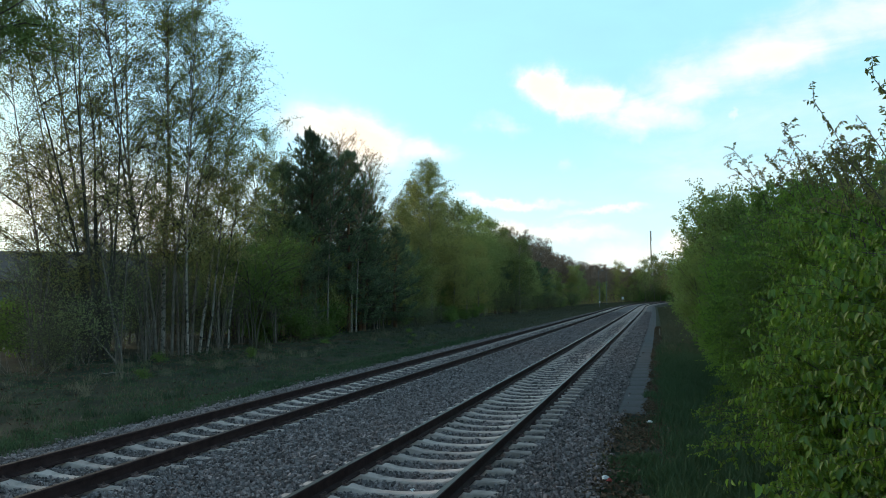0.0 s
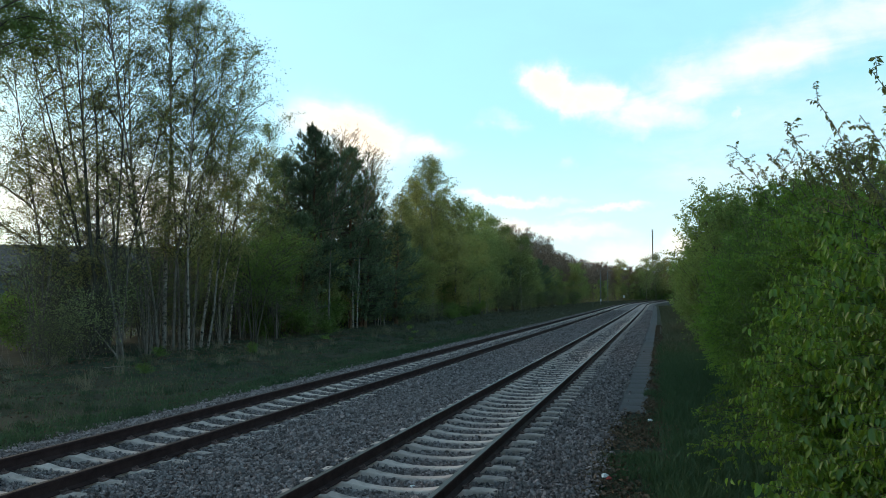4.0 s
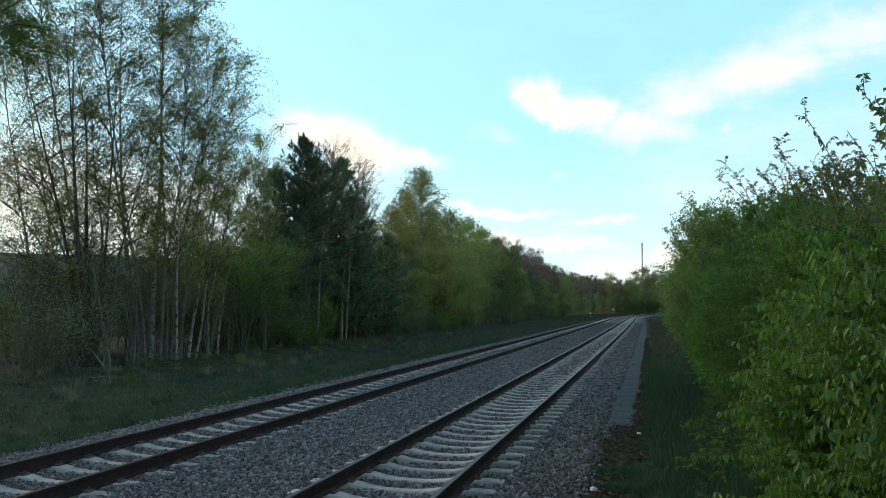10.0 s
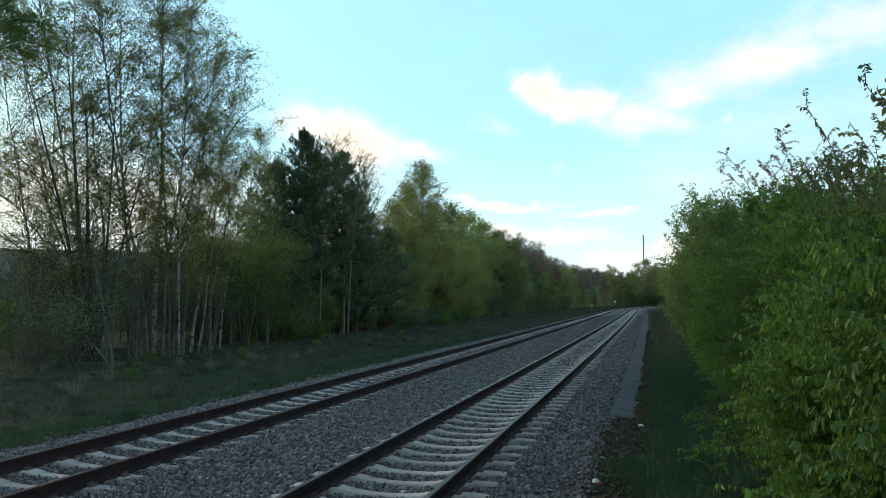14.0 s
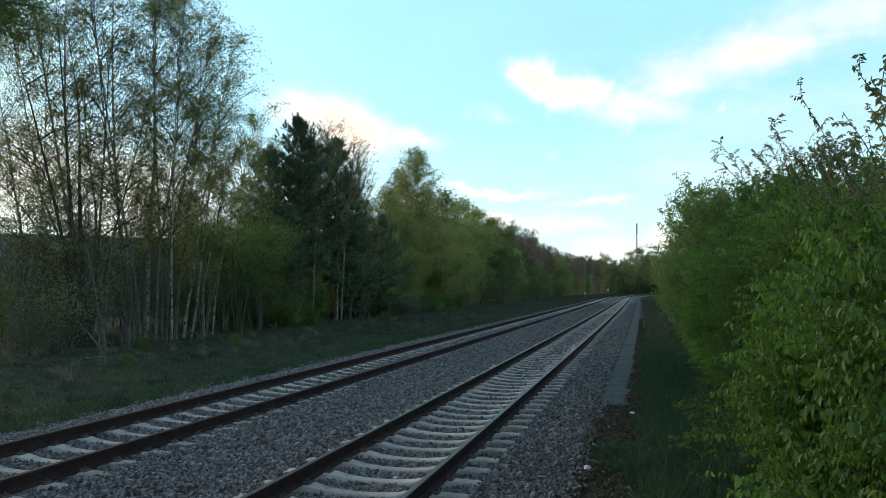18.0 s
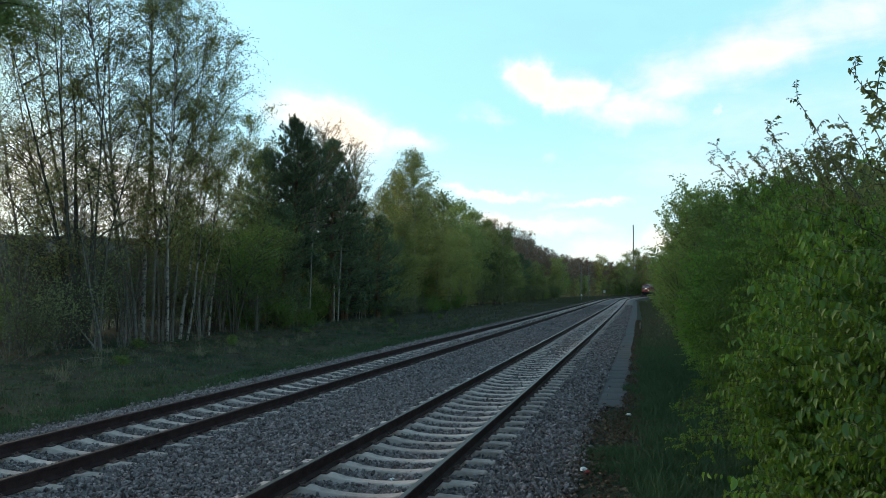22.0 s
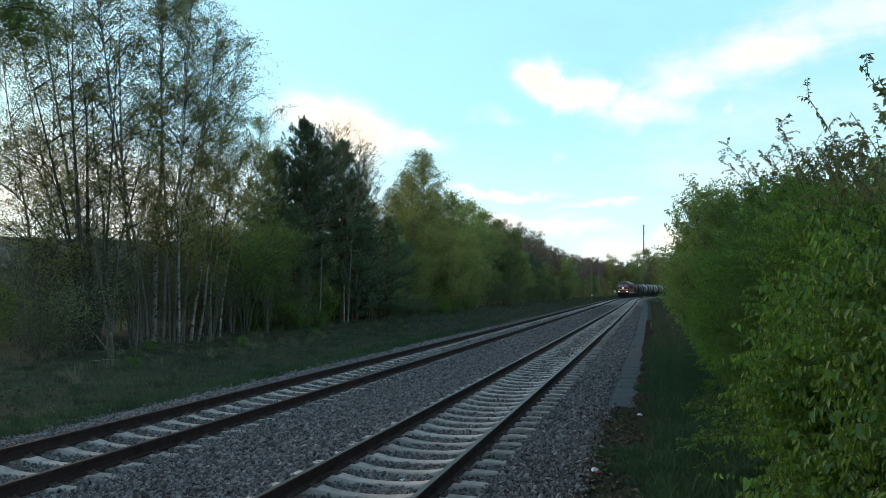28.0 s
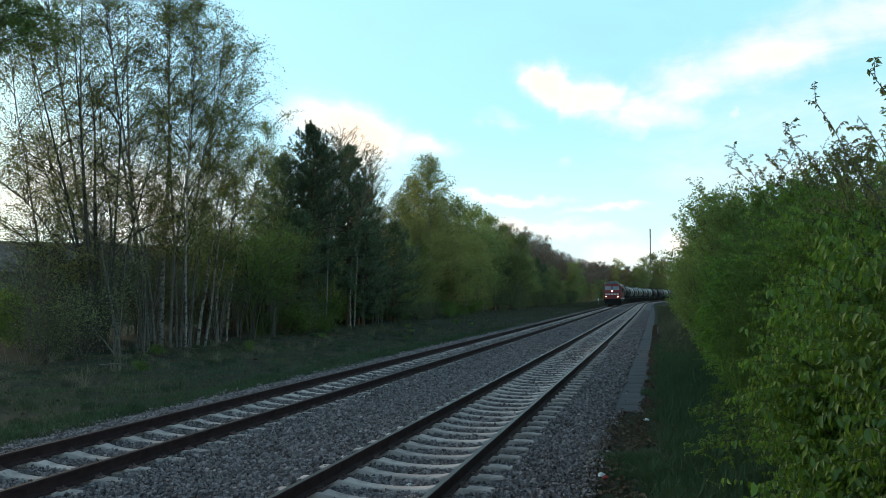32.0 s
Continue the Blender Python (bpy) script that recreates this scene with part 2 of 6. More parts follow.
M_HAZEL = leafy("broad_hedge_leaves", (0.073, 0.158, 0.021), (0.205, 0.345, 0.046), 0.5, 0.42, 0.06, 2.2)
M_BRONZE = leafy("bronze_young_hedge_leaves", (0.12, 0.125, 0.042), (0.205, 0.22, 0.07), 0.5, 0.5, 0.05, 1.5)
M_FEATHER = leafy("feathery_birch_leaves", (0.14, 0.215, 0.055), (0.27, 0.36, 0.10), 0.55)
M_NEEDLE = leafy("pine_needles", (0.068, 0.11, 0.06), (0.16, 0.21, 0.112), 0.2)
M_GRASS = leafy("grass_blades", (0.028, 0.068, 0.029), (0.074, 0.115, 0.052), 0.3)
M_DULLGRASS = leafy("dull_spring_grass", (0.060, 0.066, 0.036), (0.125, 0.118, 0.07), 0.3)
M_STRAW = leafy("dry_grass", (0.16, 0.13, 0.08), (0.28, 0.24, 0.16), 0.2)
M_GROUND = surface("grassy_ground", ((0.014, 0.023, 0.014), (0.058, 0.062, 0.040)), 1.5, 0.95, bump=0.8, bump_scale=9, vary=0, dirt=(0.052, 0.044, 0.032))
M_BALLAST = surface("ballast_bed", ((0.095, 0.076, 0.075), (0.275, 0.222, 0.219)), 9, 0.9, bump=1.0, bump_scale=26, vary=0)
M_STONE = surface("ballast_stone", ((0.134, 0.106, 0.105), (0.307, 0.244, 0.242)), 7, 0.9, bump=0.3, vary=0.55, island=True)
M_CONCRETE = surface("sleeper_concrete", ((0.50, 0.37, 0.335), (0.66, 0.50, 0.455)), 4, 0.85, bump=0.3, vary=0.15, dirt=(0.33, 0.245, 0.215))
M_TROUGH = surface("trough_concrete", ((0.082, 0.075, 0.081), (0.132, 0.122, 0.131)), 3, 0.85, bump=0.3, vary=0.06, dirt=(0.075, 0.068, 0.064))
M_RUST = surface("rusty_rail", ((0.032, 0.016, 0.016), (0.066, 0.036, 0.034)), 6, 0.8, metal=0.0, bump=0.2, vary=0)
M_DULL = surface("rusty_rail_head", ((0.055, 0.034, 0.03), (0.10, 0.062, 0.054)), 3, 0.6, metal=0.3, bump=0.05, vary=0, stretch=(8, 0.3, 8))
M_STEEL = surface("worn_rail_head", ((0.06, 0.04, 0.032), (0.125, 0.09, 0.075)), 3, 0.45, metal=0.5, bump=0.05, vary=0, stretch=(8, 0.3, 8))
M_CLIP = surface("rusty_fastening", ((0.11, 0.066, 0.062), (0.22, 0.14, 0.13)), 20, 0.7, metal=0.3, bump=0)
M_RED = surface("locomotive_red", ((0.25, 0.016, 0.018), (0.33, 0.026, 0.026)), 1.2, 0.45, spec=0.5, bump=0.02, vary=0, dirt=(0.20, 0.025, 0.022))
M_ROOF = surface("grey_train_roof", ((0.17, 0.17, 0.175), (0.27, 0.27, 0.275)), 1.5, 0.6, bump=0.05, vary=0)
M_WHITE = surface("white_train_stripe", ((0.66, 0.66, 0.64), (0.78, 0.78, 0.76)), 3, 0.5, bump=0, vary=0)
M_DARK = surface("dark_underframe", ((0.018, 0.016, 0.015), (0.045, 0.04, 0.036)), 2, 0.7, metal=0.2, bump=0.1, vary=0.1)
# the pale base colour holds the sky's reflection in the panes
M_GLASS = surface("sky_pale_glass", ((0.20, 0.205, 0.215), (0.26, 0.265, 0.275)), 1, 0.12, bump=0, vary=0, spec=0.9)
M_TANK = [surface("tank_" + n, (a, b), 0.6, 0.5, bump=0.03, vary=0.08, dirt=d) for n, a, b, d in (
    ("light_grey", (0.36, 0.32, 0.29), (0.52, 0.47, 0.43), (0.10, 0.08, 0.07)), ("brown", (0.04, 0.024, 0.024), (0.075, 0.045, 0.042), (0.025, 0.018, 0.017)), ("white", (0.52, 0.49, 0.45), (0.70, 0.66, 0.61), (0.16, 0.13, 0.11)))]
# oily stain at the dome; also the gap shade coloured onto tank ends
M_SPILLGAP = surface("oily_grime_and_gap_shade", ((0.03, 0.024, 0.022), (0.085, 0.068, 0.06)), 1.5, 0.6, bump=0.05, vary=0.1)
M_LAMP = glow("lit_headlamp", (1.0, 0.80, 0.50), 7.0)
M_GALV = surface("galvanised_post", ((0.16, 0.165, 0.165), (0.26, 0.265, 0.265)), 3, 0.6, metal=0.2, bump=0.05, vary=0.1)
M_SIGN = surface("white_sign_plate", ((0.62, 0.62, 0.60), (0.75, 0.75, 0.73)), 6, 0.5, bump=0, vary=0)
M_HALLROOF = surface("grey_hall_roof", ((0.055, 0.05, 0.048), (0.10, 0.093, 0.088)), 0.7, 0.8, bump=0.1, vary=0)
M_HALLWALL = surface("dark_hall_wall", ((0.11, 0.135, 0.14), (0.17, 0.20, 0.21)), 0.8, 0.8, bump=0.1, vary=0, dirt=(0.06, 0.065, 0.065))
M_MAST = surface("mast_concrete", ((0.16, 0.13, 0.115), (0.24, 0.20, 0.18)), 2, 0.8, bump=0, vary=0)
M_LITTER = leafy("dead_leaves", (0.09, 0.055, 0.036), (0.20, 0.13, 0.085), 0.1)
M_DEADWOOD = surface("pale_dead_wood", ((0.14, 0.12, 0.10), (0.24, 0.21, 0.18)), 6, 0.9, bump=0.2)
M_PAPER = surface("white_paper", ((0.72, 0.72, 0.72), (0.82, 0.82, 0.82)), 9, 0.7, bump=0.1, vary=0)
M_PAPERRED = surface("red_paper", ((0.35, 0.05, 0.05), (0.45, 0.07, 0.06)), 9, 0.6, bump=0.1, vary=0)


# ---------------------------------------------------------------- mesh tools
class Geo:
    """Gathers vertices and faces of one mesh."""

    def __init__(self):
        self.v, self.loops, self.sizes, self.mats, self.n = [], [], [], [], 0

    def add(self, verts, faces, mat=0):
        verts, faces = np.asarray(verts, float).reshape(-1, 3), np.asarray(faces, int)
        self.v.append(verts)
        self.loops.append((faces + self.n).ravel())
        self.sizes.append(np.full(len(faces), faces.shape[1]))
        self.mats.append(np.full(len(faces), mat))
        self.n += len(verts)
        return self

    def mesh(self, name, materials, smooth=True):
        me = bpy.data.meshes.new(name)
        if not self.v:
            return me
        v, loops, sizes, mats = np.concatenate(self.v), np.concatenate(self.loops), np.concatenate(self.sizes), np.concatenate(self.mats)
        me.vertices.add(len(v))
        me.vertices.foreach_set("co", v.astype(np.float32).ravel())
        me.loops.add(len(loops))
        me.loops.foreach_set("vertex_index", loops.astype(np.int32))
        me.polygons.add(len(sizes))
        me.polygons.foreach_set("loop_start", np.concatenate([[0], np.cumsum(sizes)[:-1]]).astype(np.int32))
        me.polygons.foreach_set("material_index", mats.astype(np.int32))
        me.polygons.foreach_set("use_smooth", np.full(len(sizes), smooth))
        for m in (materials if isinstance(materials, (list, tuple)) else [materials]):
            me.materials.append(m)
        me.update(calc_edges=True)
        return me


def part(name, geo, material, parent=None, label="", smooth=True, at=None):
    """Links geometry as one mesh object, under a thing or a part if one is given."""
    ob = new(name, geo if isinstance(geo, bpy.types.Mesh) else geo.mesh(name, material, smooth))
    if parent is not None:
        ob.parent = parent
    if at is not None:
        ob.matrix_basis = at
    return tagged(ob, label)


def thing(name, label, category, at=None, group="", kind=""):
    ob = new(name)
    ob.empty_display_size = 0.2
    if at is not None:
        ob.matrix_basis = at
    return tagged(ob, label, category, group, kind)


def unit(a):
    return a / np.maximum(np.linalg.norm(a, axis=-1, keepdims=True), 1e-9)


def tubes(geo, P, R, sides=3, mat=0, cap=False):
    """Round tapered bars along the points P (n, k, 3) with radii R (n, k)."""
    P, R = np.asarray(P, float), np.asarray(R, float)
    n, k, _ = P.shape
    tan = unit(np.gradient(P, axis=1))
    ref = np.where(np.abs(tan[..., 2:3]) > 0.9, np.array([1.0, 0, 0]), np.array([0, 0, 1.0]))
    u = unit(np.cross(tan, ref))
    w = np.cross(tan, u)
    ang = np.arange(sides) * 2 * np.pi / sides
    ring = P[:, :, None] + R[:, :, None, None] * (u[:, :, None] * np.cos(ang)[:, None] + w[:, :, None] * np.sin(ang)[:, None])
    i, j, s = np.meshgrid(np.arange(n), np.arange(k - 1), np.arange(sides), indexing="ij")
    a = (i * k + j) * sides
    f = np.stack([a + s, a + (s + 1) % sides, a + sides + (s + 1) % sides, a + sides + s], -1).reshape(-1, 4)
    geo.add(ring, f, mat)
    if cap:
        for end in (0, k - 1):
            geo.add(ring[:, end].reshape(-1, 3), np.arange(n * sides).reshape(n, sides)[:, ::(-1 if end == 0 else 1)], mat)
    return geo


def box(geo, lo, hi, mat=0, bevel=0.0):
    """A block with chamfered edges."""
    lo, hi = np.asarray(lo, float), np.asarray(hi, float)
    b = min(bevel, 0.45 * (hi - lo).min())
    if b <= 0:
        v = [[(lo, hi)[i][0], (lo, hi)[j][1], (lo, hi)[k][2]] for i in (0, 1) for j in (0, 1) for k in (0, 1)]
        return geo.add(v, [[0, 1, 3, 2], [4, 6, 7, 5], [0, 4, 5, 1], [2, 3, 7, 6], [0, 2, 6, 4], [1, 5, 7, 3]], mat)
    bm = bmesh.new()
    bmesh.ops.create_cube(bm, size=1.0)
    for v in bm.verts:
        v.co = Vector((lo + (np.array(v.co) + 0.5) * (hi - lo)).tolist())
    bmesh.ops.bevel(bm, geom=bm.edges[:], offset=b, segments=1, affect="EDGES")
    return from_bm(geo, bm, mat)


def from_bm(geo, bm, mat=0):
    bm.verts.index_update()
    v = [tuple(x.co) for x in bm.verts]
    first = True
    for size in sorted({len(f.verts) for f in bm.faces}):
        f = [[x.index for x in face.verts] for face in bm.faces if len(face.verts) == size]
        if first:
            geo.add(v, f, mat)
            base = geo.n - len(v)
            first = False
        else:
            geo.loops.append((np.asarray(f) + base).ravel())
            geo.sizes.append(np.full(len(f), size))
            geo.mats.append(np.full(len(f), mat))
    bm.free()
    return geo


def prism(geo, outline, a, b, axis=1, mat=0):
    """An outline in the two other axes, drawn out along one axis from a to b."""
    o = np.asarray(outline, float)
    n = len(o)
    other = [i for i in range(3) if i != axis]
    v = np.zeros((2 * n, 3))
    v[:n, other[0]], v[:n, other[1]], v[:n, axis] = o[:, 0], o[:, 1], a
    v[n:, other[0]], v[n:, other[1]], v[n:, axis] = o[:, 0], o[:, 1], b
    i = np.arange(n)
    geo.add(v, np.stack([i, (i + 1) % n, n + (i + 1) % n, n + i], 1), mat)
    geo.add(v[:n], [list(range(n))[::-1]], mat)
    return geo.add(v[n:], [list(range(n))], mat)


def blades(geo, C, length, width, rs, droop=0.0, mat=0, spread=1.0):
    """Small pointed leaves at the points C: a folded lozenge each."""
    C = np.asarray(C, float)
    n = len(C)
    ax = unit(rs.normal(size=(n, 3)) * [1, 1, spread] + [0, 0, -droop])
    side = unit(np.cross(ax, rs.normal(size=(n, 3))))
    nor = np.cross(ax, side)
    l, w = (length * rs.uniform(0.7, 1.3, n))[:, None], (width * rs.uniform(0.7, 1.3, n))[:, None]
    v = np.stack([C - ax * l * 0.5, C + side * w * 0.5 + nor * w * 0.15, C + ax * l * 0.5, C - side * w * 0.5 + nor * w * 0.15], 1)
    return geo.add(v, np.arange(4 * n).reshape(n, 4), mat)


# ---------------------------------------------------------------- the line
def bend(y):
    """How far the line swings sideways at y."""
    y = np.asarray(y, float)
    return -0.772e-4 * y * y / 2 + 1.048e-3 * np.maximum(y - 152.9, 0) ** 2 / 2


NEAR_TRACK, FAR_TRACK = -3.077, -7.428
RAIL_TOP = 0.19


def heading(y):
    return math.atan2(float(bend(y + 0.5) - bend(y - 0.5)), 1.0)


def rough(x, y, s=1.0, amp=1.0):
    """Cheap smooth unevenness."""
    return amp * (np.sin(x * 1.3 * s + 1.7 * np.sin(y * 0.7 * s)) * np.sin(y * 0.9 * s + 1.1 * np.sin(x * 0.6 * s)) * 0.6 + 0.4 * np.sin(x * 3.1 * s + y * 2.3 * s) * np.sin(y * 3.7 * s - x * 1.9 * s))


def ground_z(x, y):
    """Height of the ground: a low shelf under the line, grassy verges to both sides."""
    u = np.asarray(x, float) - bend(np.clip(y, -60, 420))
    z = np.interp(u, [-60, -30, -22, -14, -10.55, -10.0, -1.4, -0.9, -0.38, -0.2, 1.2, 6, 60], [-0.2, -0.05, -0.15, -0.33, -0.29, -0.5, -0.5, -0.16, -0.09, -0.08, -0.02, 0.1, 0.2])
    amp = np.interp(u, [-22, -14, -10.8, -10.2, -1.4, -0.9, 0.5, 8], [0.20, 0.14, 0.05, 0.0, 0.0, 0.01, 0.04, 0.1])
    return z + rough(x, y, 0.8, 1.0) * amp


def ground():
    xs = np.concatenate([[-3000, -1500, -700, -300, -160, -100, -70], np.arange(-50, -26, 3.0), np.arange(-26, -10.5, 0.6), np.arange(-10.5, 3, 0.3), np.arange(3, 12, 1.0), [15, 20, 30, 50, 90, 160, 300, 700, 1500, 3000]])
    ys = np.concatenate([[-3000, -1000, -300, -100, -40], np.arange(-20, 4, 4.0), np.arange(4, 40, 0.6), np.arange(40, 120, 2.0), np.arange(120, 430, 6.0), [450, 520, 640, 800, 1100, 1700, 3000]])
    X, Y = np.meshgrid(xs, ys)
    shift = bend(np.clip(Y, -60, 420))
    X = X + shift * np.exp(-(X / 120.0) ** 2)
    Z = ground_z(X, Y)
    n, m = len(ys), len(xs)
    i, j = np.meshgrid(np.arange(n - 1), np.arange(m - 1), indexing="ij")
    a = i * m + j
    g = Geo().add(np.stack([X, Y, Z], -1), np.stack([a, a + 1, a + m + 1, a + m], -1).reshape(-1, 4))
    tagged(part("ground", g, M_GROUND), "grassy uneven ground with bare soil and moss", "ground", kind="structure")


def sweep(geo, outline, offset, ys, mat=0, mats=None):
    """An outline (x, z) drawn along the line at a sideways offset."""
    ys, o = np.asarray(ys, float), np.asarray(outline, float)
    h = np.array([heading(y) for y in ys])
    bx = bend(ys)
    V = np.zeros((len(ys), len(o), 3))
    V[..., 0] = bx[:, None] + (offset + o[:, 0])[None] * np.cos(h)[:, None]
    V[..., 1] = ys[:, None] - (offset + o[:, 0])[None] * np.sin(h)[:, None]
    V[..., 2] = o[:, 1]
    k = len(o)
    for s in range(k):
        i = np.arange(len(ys) - 1) * k
        f = np.stack([i + s, i + (s + 1) % k, i + k + (s + 1) % k, i + k + s], 1)
        if s == 0:
            geo.add(V, f, mats[s] if mats else mat)
            base = geo.n - V.shape[0] * k
        else:
            geo.loops.append((f + base).ravel())
            geo.sizes.append(np.full(len(f), 4))
            geo.mats.append(np.full(len(f), mats[s] if mats else mat))
    return geo


LINE_YS = np.concatenate([np.arange(-24, 140, 4.0), np.arange(140, 900, 5.0)])


def ballast():
    o = [(-10.5, -0.40), (-9.5, -0.07), (-8.6, -0.045), (-7.43, -0.07), (-6.2, -0.045), (-5.25, -0.07), (-4.3, -0.045), (-3.08, -0.07), (-1.85, -0.045), (-1.45, -0.05), (-0.83, -0.10), (-0.83, -0.6), (-10.5, -0.6)]
    tagged(part("ballast_bed", sweep(Geo(), o, 0, LINE_YS), M_BALLAST), "bed of grey crushed stone under both tracks", "ballast", kind="structure")


RAIL = [(-0.075, 0.02), (-0.075, 0.032), (-0.012, 0.055), (-0.012, 0.145), (-0.036, 0.155), (-0.036, 0.183), (-0.028, RAIL_TOP), (0.028, RAIL_TOP), (0.036, 0.183), (0.036, 0.155), (0.012, 0.145), (0.012, 0.055), (0.075, 0.032), (0.075, 0.02)]


def sleeper_mesh():
    """A concrete sleeper, thick under the rails and waisted in the middle."""
    xs = [-1.22, -1.20, -1.08, -0.92, -0.58, -0.42, -0.2, 0, 0.2, 0.42, 0.58, 0.92, 1.08, 1.20, 1.22]
    top = [-0.006, 0.01, 0.014, 0.019, 0.019, -0.015, -0.035, -0.04, -0.035, -0.015, 0.019, 0.019, 0.014, 0.01, -0.006]
    half = [0.095, 0.10, 0.10, 0.10, 0.10, 0.09, 0.082, 0.08, 0.082, 0.09, 0.10, 0.10, 0.10, 0.10, 0.095]
    v, k = [], 6
    for x, z, h in zip(xs, top, half):
        v += [(x, -h - 0.04, z - 0.17), (x, -h, z - 0.012), (x, -h + 0.012, z), (x, h - 0.012, z), (x, h, z - 0.012), (x, h + 0.04, z - 0.17)]
    f = [[i * k + s, i * k + (s + 1) % k, (i + 1) * k + (s + 1) % k, (i + 1) * k + s] for i in range(len(xs) - 1) for s in range(k)]
    g = Geo().add(v, f)
    g.add(v[:k], [list(range(k))[::-1]])
    g.add(v[-k:], [list(range(k))])
    return g


def clip_mesh():
    """A rail fastening: an angled plate with a bent spring and a bolt."""
    g = Geo()
    box(g, (0.075, -0.06, 0.018), (0.15, 0.06, 0.042), bevel=0.006)
    box(g, (0.055, -0.045, 0.042), (0.115, -0.02, 0.058), bevel=0.004)
    box(g, (0.055, 0.02, 0.042), (0.115, 0.045, 0.058), bevel=0.004)
    for z0, z1, r in ((0.042, 0.066, 0.021), (0.066, 0.08, 0.012)):
        tubes(g, [[(0.112, 0, z0), (0.112, 0, z1)]], [[r, r]], 6, cap=True)
    return g


def tracks():
    smesh, cmesh = sleeper_mesh().mesh("sleeper", M_CONCRETE, False), clip_mesh().mesh("rail_clip", M_CLIP, False)
    for name, off, y0, label in (("track_near", NEAR_TRACK, 0.3, "railway track with worn bright rails on pale concrete sleepers"), ("track_far", FAR_TRACK, 0.152, "railway track with rusty rails on pale concrete sleepers")):
        tr = thing(name, label, "railway track", kind="structure")
        for side in (-0.7535, 0.7535):
            g = sweep(Geo(), [(x + side, z) for x, z in RAIL], off, LINE_YS, mats=[0] * 6 + [1] + [0] * 7)
            part("rail", g, [M_RUST, M_STEEL if off == NEAR_TRACK else M_DULL], tr, "brown rusted steel rail with a worn top", smooth=False)
        rest = Geo()
        sv = np.array([v.co for v in smesh.vertices])
        sf4 = np.array([list(p.vertices) for p in smesh.polygons if len(p.vertices) == 4])
        for i in range(-36, 680):
            y = y0 + 0.6 * i
            h = heading(y)
            at = Matrix.Translation((float(bend(y)) + off * math.cos(h), y - off * math.sin(h), 0)) @ Euler((0, 0, -h)).to_matrix().to_4x4()
            if 3 < y < 150:
                s = part("sleeper", smesh, None, tr, at=at @ pose(random.uniform(-0.01, 0.01), random.uniform(-0.012, 0.012), random.uniform(-0.006, 0.004), 0, 0, random.uniform(-0.4, 0.4)))
                if y < 34:
                    for r, turn in ((-0.7535, 0), (-0.7535, 180), (0.7535, 0), (0.7535, 180)):
                        part("rail_clip", cmesh, None, s, at=pose(r, 0, 0, 0, 0, turn))
            else:
                rest.add(sv @ np.array(at.to_3x3()).T + np.array(at.translation), sf4)
        tagged(part("sleepers_in_the_distance", rest, M_CONCRETE, tr, smooth=False), kind="stuff")


def polyhedra(rs, n):
    """Broken stones: squashed, twisted blocks of eight corners."""
    c = np.array([[i, j, k] for i in (-1, 1) for j in (-1, 1) for k in (-1, 1)], float)
    v = c[None] * rs.uniform(0.55, 1.0, (n, 8, 1)) + rs.normal(0, 0.22, (n, 8, 3))
    a, b = rs.uniform(0, 2 * np.pi, n), rs.uniform(0, np.pi, n)
    ca, sa, cb, sb = np.cos(a), np.sin(a), np.cos(b), np.sin(b)
    R = np.stack([np.stack([ca, -sa * cb, sa * sb], -1), np.stack([sa, ca * cb, -ca * sb], -1), np.stack([0 * a, sb, cb], -1)], 1)
    return np.einsum("nij,nkj->nki", R, v * rs.uniform(0.6, 1.2, (n, 1, 3)))


CUBE = np.array([[0, 1, 3, 2], [4, 6, 7, 5], [0, 4, 5, 1], [2, 3, 7, 6], [0, 2, 6, 4], [1, 5, 7, 3]])


